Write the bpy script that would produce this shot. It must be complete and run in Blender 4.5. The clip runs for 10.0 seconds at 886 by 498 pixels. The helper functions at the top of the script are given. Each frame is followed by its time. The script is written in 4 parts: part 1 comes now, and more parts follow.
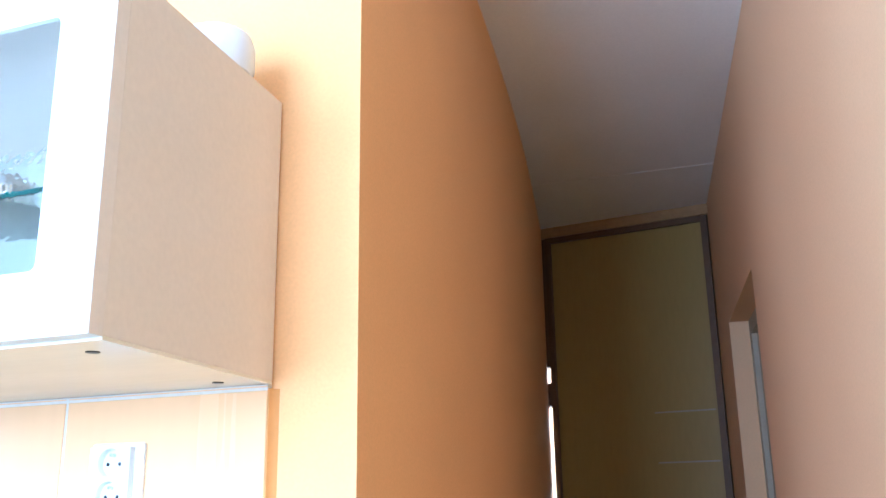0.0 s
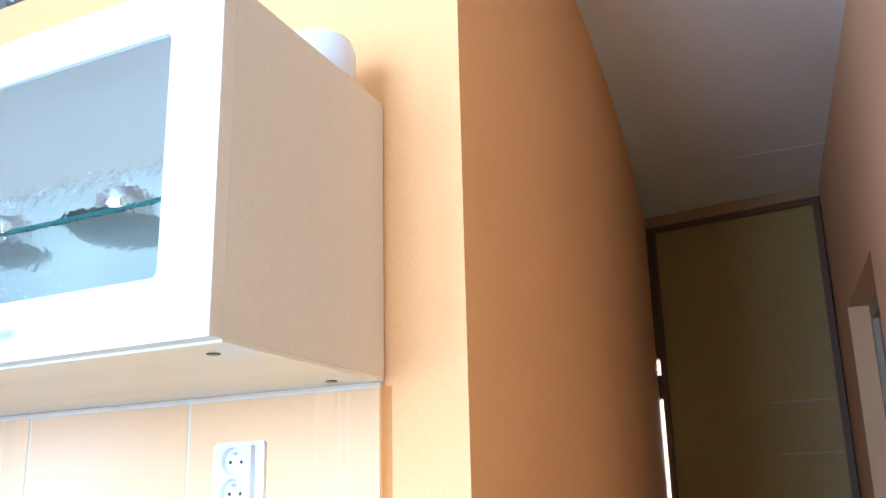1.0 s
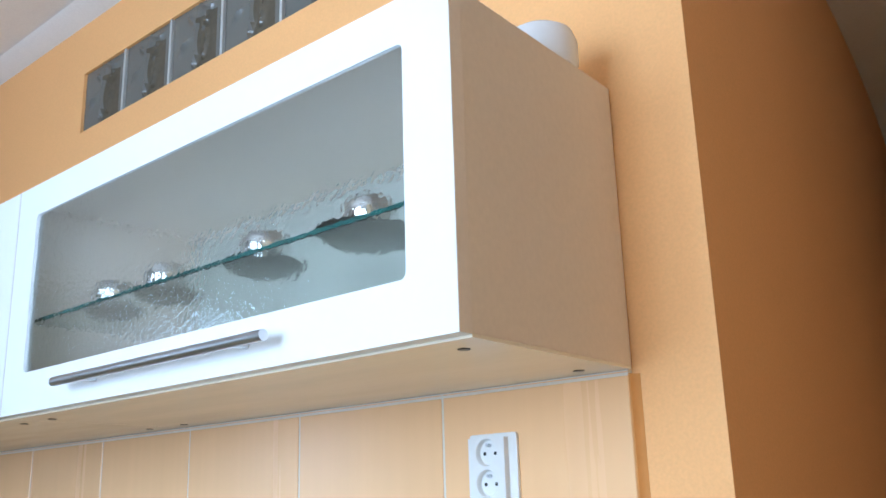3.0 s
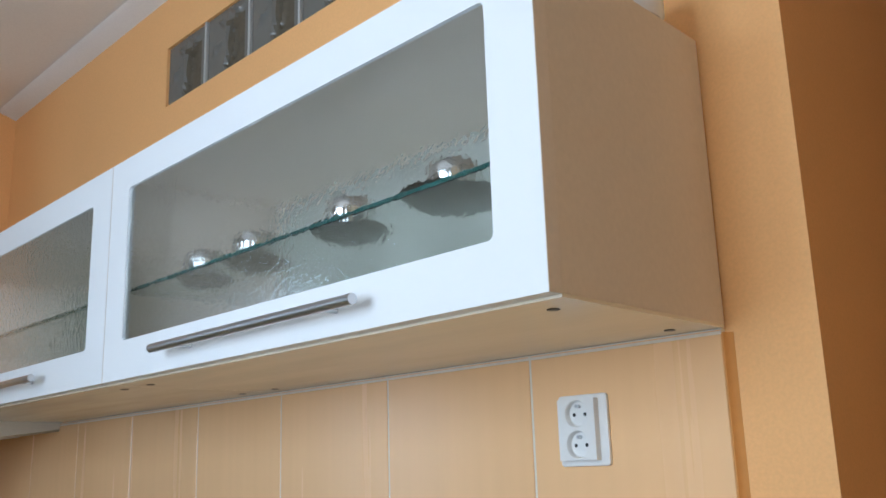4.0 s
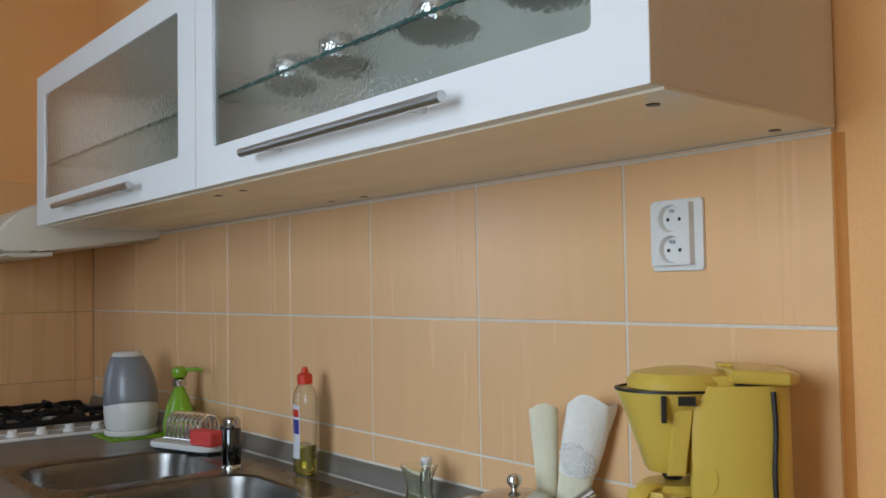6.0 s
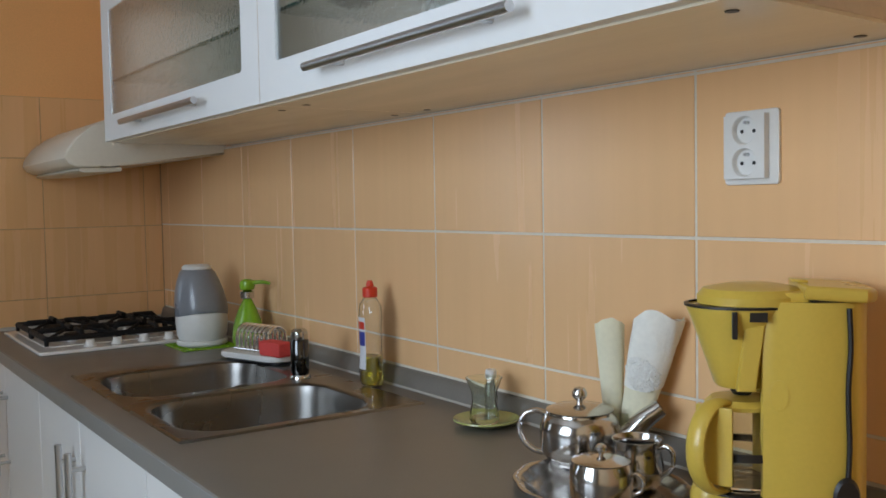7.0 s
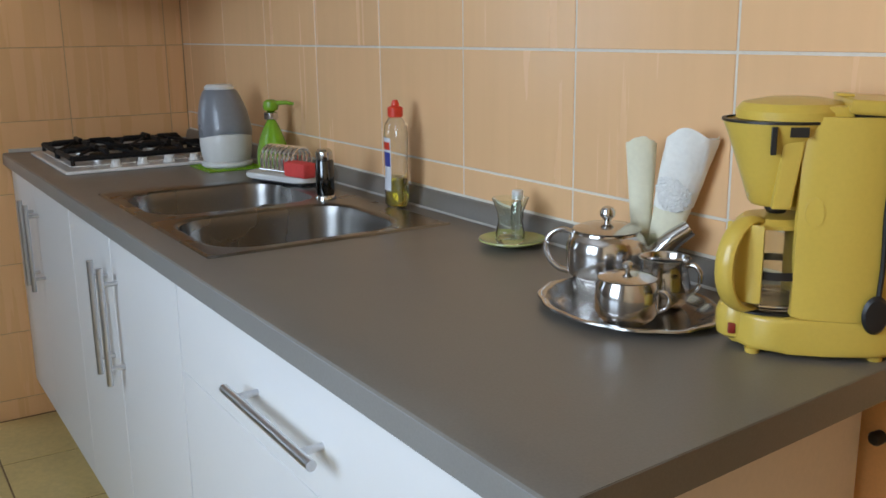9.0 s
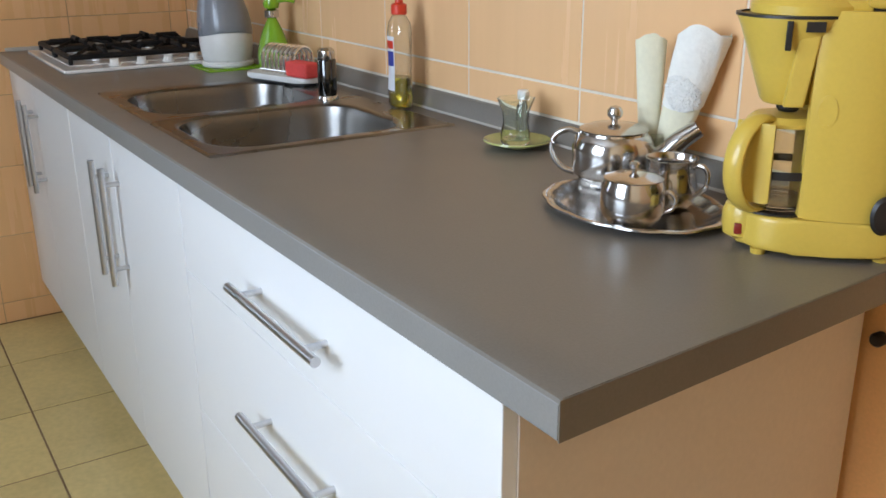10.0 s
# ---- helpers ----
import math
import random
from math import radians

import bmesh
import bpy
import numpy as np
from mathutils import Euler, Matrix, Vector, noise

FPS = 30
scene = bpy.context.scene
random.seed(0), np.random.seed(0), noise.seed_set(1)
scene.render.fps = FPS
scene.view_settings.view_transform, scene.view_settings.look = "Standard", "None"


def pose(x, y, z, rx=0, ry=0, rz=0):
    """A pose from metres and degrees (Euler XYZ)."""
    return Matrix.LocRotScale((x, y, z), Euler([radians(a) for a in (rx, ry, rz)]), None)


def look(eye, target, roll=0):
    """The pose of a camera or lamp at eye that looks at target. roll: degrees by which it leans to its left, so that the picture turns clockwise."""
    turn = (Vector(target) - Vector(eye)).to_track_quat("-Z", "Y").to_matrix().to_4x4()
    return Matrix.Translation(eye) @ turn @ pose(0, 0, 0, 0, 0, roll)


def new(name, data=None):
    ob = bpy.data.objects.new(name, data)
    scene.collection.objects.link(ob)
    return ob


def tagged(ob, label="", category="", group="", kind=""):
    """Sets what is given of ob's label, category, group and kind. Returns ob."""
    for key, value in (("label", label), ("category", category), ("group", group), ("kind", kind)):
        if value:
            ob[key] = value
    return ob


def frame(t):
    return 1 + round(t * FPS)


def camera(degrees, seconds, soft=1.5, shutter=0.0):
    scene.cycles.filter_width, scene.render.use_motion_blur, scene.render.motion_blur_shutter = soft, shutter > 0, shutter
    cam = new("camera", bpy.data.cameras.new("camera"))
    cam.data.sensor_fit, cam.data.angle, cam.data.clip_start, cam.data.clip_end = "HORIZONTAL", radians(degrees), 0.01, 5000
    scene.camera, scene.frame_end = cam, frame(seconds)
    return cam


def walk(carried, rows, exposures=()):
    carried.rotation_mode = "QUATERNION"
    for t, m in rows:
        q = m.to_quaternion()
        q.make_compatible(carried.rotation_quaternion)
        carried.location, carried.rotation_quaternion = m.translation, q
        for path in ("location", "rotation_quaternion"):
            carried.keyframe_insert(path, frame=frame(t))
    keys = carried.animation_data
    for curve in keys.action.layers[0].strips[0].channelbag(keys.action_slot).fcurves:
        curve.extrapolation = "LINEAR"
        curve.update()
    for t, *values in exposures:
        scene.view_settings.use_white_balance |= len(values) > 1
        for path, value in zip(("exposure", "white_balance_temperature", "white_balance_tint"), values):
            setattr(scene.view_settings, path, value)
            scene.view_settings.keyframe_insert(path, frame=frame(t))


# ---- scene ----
cam = camera(51.2, 10.0, soft=1.6)
PATH = [
    (0, (0.596, -1.032, 1.309), (-0.073, 0.772, 1.853), -0.9),
    (0.5, (0.595, -1.032, 1.308), (-0.18, 0.73, 1.848), -1.2),
    (1, (0.591, -1.035, 1.308), (-0.278, 0.683, 1.847), -1.3),
    (1.5, (0.588, -1.035, 1.308), (-0.391, 0.624, 1.846), -1.4),
    (2, (0.583, -1.036, 1.308), (-0.507, 0.553, 1.844), -1.9),
    (2.5, (0.581, -1.039, 1.309), (-0.621, 0.469, 1.841), -1.9),
    (3.8, (0.572, -1.051, 1.306), (-0.801, 0.315, 1.806), -1.7),
    (4, (0.568, -1.047, 1.305), (-0.839, 0.297, 1.77), -1.8),
    (4.5, (0.559, -1.046, 1.296), (-0.91, 0.266, 1.644), -1.4),
    (5, (0.553, -1.043, 1.291), (-0.935, 0.269, 1.543), -1.2),
    (5.5, (0.547, -1.039, 1.287), (-0.971, 0.253, 1.455), -1.2),
    (6.8, (0.531, -1.028, 1.284), (-1.116, 0.107, 1.23), -1.1),
    (7, (0.529, -1.036, 1.288), (-1.119, 0.093, 1.188), -1.1),
    (7.5, (0.522, -1.032, 1.281), (-1.125, 0.082, 1.064), -1.1),
    (8, (0.517, -1.027, 1.278), (-1.143, 0.049, 0.987), -1.0),
    (8.5, (0.513, -1.029, 1.272), (-1.14, 0.036, 0.905), -0.8),
    (9, (0.508, -1.026, 1.264), (-1.13, 0.026, 0.805), -0.7),
    (9.5, (0.505, -1.023, 1.258), (-1.112, 0.011, 0.696), -0.5),
    (10, (0.501, -1.023, 1.251), (-1.095, -0.008, 0.6), -0.4),
]
EXPOSURES = [(0.0, 1.15, 4550, 5), (1.0, 0.87, 4700, 5), (2.5, 0.36, 5050, 5), (4.0, -0.43, 5850, 6.5), (4.5, -0.55, 5950, 6.5), (5.5, -0.71, 6200, 7.5), (7.0, -0.79, 6350, 8), (8.0, -0.60, 6250, 8), (9.0, -0.50, 6050, 8), (9.5, -0.25, 6150, 9), (10.0, -0.15, 6200, 10)]
walk(cam, [(t, look(eye, target, roll)) for t, eye, target, roll in PATH], EXPOSURES)

# ---- light: a large window opposite the worktop, daylight sky outside ----
world = bpy.data.worlds.new("sky")
scene.world = world
world.use_nodes = True
wn = world.node_tree.nodes
sky = wn.new("ShaderNodeTexSky")
sky.sky_type, sky.sun_disc = "NISHITA", False
sky.sun_elevation, sky.sun_rotation = radians(40), radians(60)
world.node_tree.links.new(sky.outputs[0], wn["Background"].inputs[0])
wn["Background"].inputs[1].default_value = 0.08

WIN = (-0.88, 0.32, 0.95, 2.3, -2.3)     # x0, x1, z0, z1, y of the window opening
lamp = bpy.data.lights.new("window_daylight", "AREA")
lamp.shape, lamp.size, lamp.size_y = "RECTANGLE", 1.18, 1.25
lamp.energy, lamp.color = 70, (0.73, 0.85, 1.0)
lamp_ob = new("window_daylight", lamp)
lamp_ob.matrix_world = look((-0.28, -2.39, 1.625), (-0.28, 0, 1.625))

WIN2 = (-3.75, -3.0)      # x0, x1 of the smaller window beyond the short west wall
lamp2 = bpy.data.lights.new("side_window_daylight", "AREA")
lamp2.shape, lamp2.size, lamp2.size_y = "RECTANGLE", 0.70, 1.25
lamp2.energy, lamp2.color = 13, (0.73, 0.85, 1.0)
lamp2_ob = new("side_window_daylight", lamp2)
lamp2_ob.matrix_world = look((-3.375, -2.39, 1.625), (-3.375, 0, 1.625))


# ---- materials ----
def surface(name, color, rough=0.5, metal=0.0, var=0.10, big=3.0, fine=90.0, bump=0.05, stretch=(1, 1, 1), coat=0.0, rand=0.0, spec=0.5, rvar=0.08):
    m = bpy.data.materials.new(name)
    m.use_nodes = True
    nt = m.node_tree
    n, l = nt.nodes, nt.links
    b = n["Principled BSDF"]
    co, info = n.new("ShaderNodeTexCoord"), n.new("ShaderNodeObjectInfo")
    mul = n.new("ShaderNodeMath"); mul.operation = "MULTIPLY"; mul.inputs[1].default_value = 31.0
    l.new(info.outputs["Random"], mul.inputs[0])
    add = n.new("ShaderNodeVectorMath"); add.operation = "ADD"
    l.new(co.outputs["Object"], add.inputs[0]); l.new(mul.outputs[0], add.inputs[1])
    mp = n.new("ShaderNodeMapping"); mp.inputs["Scale"].default_value = stretch
    l.new(add.outputs[0], mp.inputs[0])
    t1, t2 = n.new("ShaderNodeTexNoise"), n.new("ShaderNodeTexNoise")
    t1.inputs["Scale"].default_value, t1.inputs["Detail"].default_value = big, 5
    t2.inputs["Scale"].default_value, t2.inputs["Detail"].default_value = fine, 3
    l.new(mp.outputs[0], t1.inputs["Vector"]); l.new(mp.outputs[0], t2.inputs["Vector"])
    mixn = n.new("ShaderNodeMath"); mixn.operation = "ADD"
    l.new(t1.outputs[0], mixn.inputs[0]); l.new(t2.outputs[0], mixn.inputs[1])
    rng = n.new("ShaderNodeMapRange")
    rng.inputs[1].default_value, rng.inputs[2].default_value = 0.6, 1.4
    rng.inputs[3].default_value, rng.inputs[4].default_value = 1 - var, 1 + var
    l.new(mixn.outputs[0], rng.inputs[0])
    rr = n.new("ShaderNodeMapRange")
    rr.inputs[3].default_value, rr.inputs[4].default_value = 1 - rand, 1 + rand
    l.new(info.outputs["Random"], rr.inputs[0])
    both = n.new("ShaderNodeMath"); both.operation = "MULTIPLY"
    l.new(rng.outputs[0], both.inputs[0]); l.new(rr.outputs[0], both.inputs[1])
    sc = n.new("ShaderNodeVectorMath"); sc.operation = "SCALE"
    sc.inputs[0].default_value = color
    l.new(both.outputs[0], sc.inputs["Scale"])
    l.new(sc.outputs[0], b.inputs["Base Color"])
    rg = n.new("ShaderNodeMapRange")
    rg.inputs[3].default_value, rg.inputs[4].default_value = max(0.02, rough - rvar), min(1, rough + rvar)
    l.new(t1.outputs[0], rg.inputs[0]); l.new(rg.outputs[0], b.inputs["Roughness"])
    b.inputs["Metallic"].default_value = metal
    b.inputs["Specular IOR Level"].default_value = spec
    b.inputs["Coat Weight"].default_value = coat
    if bump:
        bp = n.new("ShaderNodeBump")
        bp.inputs["Strength"].default_value, bp.inputs["Distance"].default_value = bump, 0.004
        l.new(t2.outputs[0], bp.inputs["Height"]); l.new(bp.outputs[0], b.inputs["Normal"])
    return m


def glass(name, color, rough=0.02, bump=0.0, scale=60.0, ior=1.45, dist=0.004):
    m = bpy.data.materials.new(name)
    m.use_nodes = True
    n, l = m.node_tree.nodes, m.node_tree.links
    b = n["Principled BSDF"]
    b.inputs["Base Color"].default_value = (*color, 1)
    b.inputs["Roughness"].default_value = rough
    b.inputs["Transmission Weight"].default_value = 1.0
    b.inputs["IOR"].default_value = ior
    if bump:
        co = n.new("ShaderNodeTexCoord")
        t, w = n.new("ShaderNodeTexNoise"), n.new("ShaderNodeTexVoronoi")
        t.inputs["Scale"].default_value, t.inputs["Detail"].default_value = scale, 2
        w.inputs["Scale"].default_value = scale * 1.3
        w.feature = "SMOOTH_F1"
        ad = n.new("ShaderNodeMath"); ad.operation = "ADD"
        l.new(co.outputs["Object"], t.inputs["Vector"]); l.new(co.outputs["Object"], w.inputs["Vector"])
        l.new(t.outputs[0], ad.inputs[0]); l.new(w.outputs["Distance"], ad.inputs[1])
        bp = n.new("ShaderNodeBump")
        bp.inputs["Strength"].default_value, bp.inputs["Distance"].default_value = bump, dist
        l.new(ad.outputs[0], bp.inputs["Height"]); l.new(bp.outputs[0], b.inputs["Normal"])
    return m


def glow(name, color, strength):
    m = bpy.data.materials.new(name)
    m.use_nodes = True
    b = m.node_tree.nodes["Principled BSDF"]
    b.inputs["Base Color"].default_value = (*color, 1)
    b.inputs["Emission Color"].default_value = (*color, 1)
    b.inputs["Emission Strength"].default_value = strength
    return m


M = dict(
    trim=surface("shaded_orange_trim", (0.62, 0.27, 0.065), 0.7, var=0.06, big=3, fine=120, bump=0.06),
    underside=surface("bounce_lit_laminate", (0.86, 0.78, 0.63), 0.18, var=0.03, big=4, fine=60, bump=0.01, stretch=(0.6, 3, 1)),
    paint=surface("orange_wall_paint", (0.88, 0.47, 0.18), 0.75, var=0.07, big=1.5, fine=220, bump=0.12),
    ceiling=surface("ceiling_paint", (0.80, 0.77, 0.74), 0.85, var=0.05, big=2, fine=150, bump=0.1),
    tile=surface("peach_wall_tile", (0.88, 0.545, 0.278), 0.25, var=0.024, big=3, fine=9, bump=0.004, stretch=(6, 6, 0.22), rand=0.02),
    westtile=surface("shaded_peach_tile", (0.82, 0.475, 0.215), 0.28, var=0.03, big=3, fine=9, bump=0.004, stretch=(6, 6, 0.22), rand=0.02),
    grout=surface("grout", (0.76, 0.69, 0.58), 0.9, var=0.1, bump=0.2),
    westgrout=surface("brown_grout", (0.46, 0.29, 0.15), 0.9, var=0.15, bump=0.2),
    floor=surface("floor_tile", (0.62, 0.475, 0.20), 0.32, var=0.14, big=6, fine=60, bump=0.03, rand=0.06),
    floor_grout=surface("floor_grout", (0.22, 0.14, 0.07), 0.9),
    white=surface("white_door_foil", (0.83, 0.83, 0.83), 0.36, var=0.006, big=2, fine=40, bump=0.0, rvar=0.02),
    carcass=surface("cream_laminate", (0.75, 0.645, 0.54), 0.45, var=0.05, big=4, fine=120, bump=0.03),
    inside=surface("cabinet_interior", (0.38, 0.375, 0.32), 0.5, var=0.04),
    worktop=surface("grey_worktop", (0.185, 0.165, 0.14), 0.36, var=0.10, big=9, fine=300, bump=0.04),
    lit_edge=surface("lit_worktop_edge", (0.25, 0.245, 0.235), 0.32, var=0.08, big=9, fine=300, bump=0.03),
    sealant=surface("sealant", (0.45, 0.43, 0.39), 0.4, var=0.05),
    steel=surface("brushed_steel", (0.62, 0.62, 0.63), 0.33, 1.0, var=0.05, big=3, fine=160, bump=0.015, stretch=(0.15, 3, 3), rvar=0.04),
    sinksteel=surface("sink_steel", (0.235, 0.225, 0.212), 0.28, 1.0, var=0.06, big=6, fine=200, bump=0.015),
    tapdark=surface("chrome_dark_reflection", (0.10, 0.10, 0.10), 0.1, 1.0, var=0.05, bump=0.0, rvar=0.03),
    chrome=surface("polished_steel", (0.60, 0.58, 0.56), 0.16, 1.0, var=0.03, bump=0.0, rvar=0.03),
    hoopsteel=surface("bright_chrome", (0.84, 0.83, 0.81), 0.22, 1.0, var=0.03, bump=0.0, rvar=0.03),
    traysteel=surface("worn_polished_steel", (0.50, 0.485, 0.465), 0.2, 1.0, var=0.06, big=20, bump=0.0, rvar=0.05),
    cupsteel=surface("shiny_cup_steel", (0.74, 0.72, 0.70), 0.14, 1.0, var=0.05, bump=0.0, rvar=0.03),
    black=surface("black_plastic", (0.014, 0.013, 0.013), 0.4, var=0.1, bump=0.03),
    iron=surface("black_enamelled_iron", (0.008, 0.007, 0.007), 0.6, var=0.2, bump=0.1, spec=0.25),
    yellow=surface("yellow_plastic", (0.68, 0.48, 0.078), 0.30, var=0.04, big=4, fine=200, bump=0.02, coat=0.15),
    red=surface("red_plastic", (0.70, 0.05, 0.02), 0.35, var=0.06),
    darkred=surface("dark_red_plastic", (0.26, 0.025, 0.015), 0.35, var=0.06),
    sponge=surface("red_sponge", (0.75, 0.08, 0.07), 0.9, var=0.15, big=20, fine=260, bump=0.5),
    green=surface("lime_green_plastic", (0.22, 0.42, 0.015), 0.25, var=0.05, coat=0.2),
    whiteplastic=surface("white_plastic", (0.8, 0.79, 0.76), 0.35, var=0.03, bump=0.015),
    enamel=surface("white_enamel", (0.8, 0.77, 0.72), 0.18, var=0.03, bump=0.0, coat=0.3),
    greyplastic=surface("smoke_grey_plastic", (0.235, 0.245, 0.27), 0.3, var=0.05, coat=0.2),
    hood=surface("ivory_hood_paint", (0.72, 0.67, 0.57), 0.35, var=0.04),
    ceramic=surface("white_ceramic", (0.8, 0.79, 0.8), 0.2, var=0.02, bump=0.0),
    paper=surface("cream_paper", (0.84, 0.80, 0.60), 0.85, var=0.06, big=20, fine=120, bump=0.25),
    whitepaper=surface("white_paper", (0.90, 0.88, 0.81), 0.85, var=0.06, big=25, fine=140, bump=0.35),
    lace=surface("white_lace_paper", (0.86, 0.85, 0.8), 0.9, var=0.12, big=60, fine=260, bump=0.8),
    cinnamon=surface("brown_stick", (0.35, 0.13, 0.04), 0.8, var=0.2),
    doorleaf=surface("olive_brown_door", (0.37, 0.265, 0.075), 0.42, var=0.07, big=3, fine=60, bump=0.05, stretch=(1, 1, 0.2)),
    doorwood=surface("door_casing_wood", (0.40, 0.24, 0.10), 0.5, var=0.15, big=6, fine=50, bump=0.06),
    darkwood=surface("dark_door_frame", (0.13, 0.07, 0.03), 0.5, var=0.2, bump=0.05),
    beigedoor=surface("beige_door_paint", (0.42, 0.36, 0.25), 0.5, var=0.06),
    bowl=surface("dark_polished_steel", (0.23, 0.20, 0.17), 0.24, 1.0, var=0.1, bump=0.0, rvar=0.03),
    label_white=surface("label_white", (0.75, 0.75, 0.78), 0.4, var=0.04),
    label_blue=surface("label_blue", (0.05, 0.06, 0.3), 0.4, var=0.05),
    frame_white=surface("window_frame_paint", (0.78, 0.78, 0.76), 0.4, var=0.04),
    southwall=surface("pale_grey_wall_paint", (0.36, 0.33, 0.29), 0.8, var=0.06, bump=0.1),
    olivewall=surface("olive_wall_paint", (0.30, 0.29, 0.13), 0.8, var=0.08, bump=0.1),
    eastwall=surface("pale_orange_wall_paint", (0.80, 0.515, 0.28), 0.75, var=0.06, big=1.5, fine=220, bump=0.12),
    sidewall=surface("tan_wall_paint", (0.78, 0.58, 0.36), 0.8, var=0.06, bump=0.1),
    saucer=surface("pale_green_glazed", (0.42, 0.46, 0.16), 0.12, var=0.1, bump=0.0, coat=0.4),
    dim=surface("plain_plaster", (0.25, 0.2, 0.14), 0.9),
    pane=glass("hammered_glass", (0.95, 0.97, 0.97), 0.03, bump=0.18, scale=120, dist=0.0012),
    shelf=glass("shelf_glass", (0.93, 0.97, 0.96), 0.01), shelf_edge=surface("green_glass_edge", (0.012, 0.06, 0.052), 0.2, var=0.1, bump=0.0),
    clear=glass("clear_glass", (0.97, 0.98, 0.97), 0.01),
    greenglass=glass("pale_green_glass", (0.93, 0.97, 0.90), 0.02),
    smokeglass=glass("carafe_glass", (0.85, 0.83, 0.72), 0.02),
    liquid=glass("yellow_detergent", (0.92, 0.80, 0.10), 0.02, ior=1.33),
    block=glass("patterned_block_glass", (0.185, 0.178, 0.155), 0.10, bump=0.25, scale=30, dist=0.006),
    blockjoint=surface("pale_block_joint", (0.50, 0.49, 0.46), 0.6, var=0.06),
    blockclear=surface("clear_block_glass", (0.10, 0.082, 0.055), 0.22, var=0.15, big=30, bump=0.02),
    daylight=glow("daylight_beyond", (0.8, 0.9, 1.0), 4.0),
)
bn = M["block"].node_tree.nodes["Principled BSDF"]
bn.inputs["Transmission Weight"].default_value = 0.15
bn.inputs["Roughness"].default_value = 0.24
COFFEE = surface("dark_plate", (0.02, 0.017, 0.015), 0.35, var=0.1)


# ---- mesh helpers ----
def finish(bm, name, smooth=35):
    bmesh.ops.recalc_face_normals(bm, faces=bm.faces)
    # broad faces between narrow rounded edges stay plane
    bm.faces.index_update()
    areas = [f.calc_area() for f in bm.faces]
    for f in bm.faces:
        around = [areas[g.index] for e in f.edges for g in e.link_faces if g is not f]
        f.smooth = bool(smooth) and not (name != "bowl" and around and len(f.verts) > 3 and max(around) < 0.3 * areas[f.index])
    for e in bm.edges:
        e.smooth = e.calc_face_angle(math.pi) < radians(smooth)
    for f in bm.faces:
        if not any(e.smooth for e in f.edges):
            f.smooth = False
    me = bpy.data.meshes.new(name)
    bm.to_mesh(me)
    bm.free()
    return me


def thing(name, at, label, category, group="", turn=0.0):
    ob = new(name)
    ob.empty_display_size = 0.05
    ob.matrix_basis = pose(*at, 0, 0, turn)
    return tagged(ob, label, category, group)


def part(name, bm, material, parent, label="", at=None):
    me = finish(bm, name) if isinstance(bm, bmesh.types.BMesh) else bm
    if not me.materials:
        me.materials.append(material)
    ob = new(name, me)
    ob.parent = parent
    if at is not None:
        ob.matrix_basis = at
    return tagged(ob, label)


def solid(name, bm, material, label, category, group="", kind="", smooth=35):
    me = finish(bm, name, smooth)
    me.materials.append(material)
    return tagged(new(name, me), label, category, group, kind)


def box(x0, x1, y0, y1, z0, z1, bevel=0.0, seg=2, bm=None):
    own = bm or bmesh.new()
    g = bmesh.ops.create_cube(own, size=1)
    for v in g["verts"]:
        v.co = Vector(((x0 + x1) / 2 + v.co.x * (x1 - x0), (y0 + y1) / 2 + v.co.y * (y1 - y0), (z0 + z1) / 2 + v.co.z * (z1 - z0)))
    if bevel:
        es = list({e for v in g["verts"] for e in v.link_edges})
        bmesh.ops.bevel(own, geom=es, offset=bevel, segments=seg, affect="EDGES", profile=0.5)
    return own


def prism(pts, axis, a, b, bevel=0.0, bm=None, seg=2):
    """An outline in two of the axes, drawn out along the third from a to b."""
    own = bm or bmesh.new()
    def at3(p, h):
        return {"x": (h, p[0], p[1]), "y": (p[0], h, p[1]), "z": (p[0], p[1], h)}[axis]
    lo, hi = [own.verts.new(at3(p, a)) for p in pts], [own.verts.new(at3(p, b)) for p in pts]
    k = len(pts)
    caps = [own.faces.new(lo), own.faces.new(hi)]
    for i in range(k):
        own.faces.new((lo[i], lo[(i + 1) % k], hi[(i + 1) % k], hi[i]))
    if bevel:
        es = list({e for f in caps for e in f.edges})
        bmesh.ops.bevel(own, geom=es, offset=bevel, segments=seg, affect="EDGES", profile=0.5)
    return own


def lathe(profile, steps=32, sx=1.0, sy=1.0, center=(0, 0), bm=None, wave=0.0, lobes=12):
    """Rings of (radius, height), closed at the ends where the radius is 0."""
    own = bm or bmesh.new()
    rings = []
    for r, z in profile:
        if r < 1e-6:
            rings.append([own.verts.new((center[0], center[1], z))])
            continue
        ring = []
        for i in range(steps):
            a = 2 * math.pi * i / steps
            rr = r * (1 + wave * (2 * abs(math.sin(lobes * a / 2)) - 1))
            ring.append(own.verts.new((center[0] + rr * math.cos(a) * sx, center[1] + rr * math.sin(a) * sy, z)))
        rings.append(ring)
    for p, q in zip(rings, rings[1:]):
        for i in range(steps):
            j = (i + 1) % steps
            if len(p) == 1 and len(q) > 1:
                own.faces.new((p[0], q[j], q[i]))
            elif len(q) == 1 and len(p) > 1:
                own.faces.new((p[i], p[j], q[0]))
            elif len(p) > 1:
                own.faces.new((p[i], p[j], q[j], q[i]))
    return own


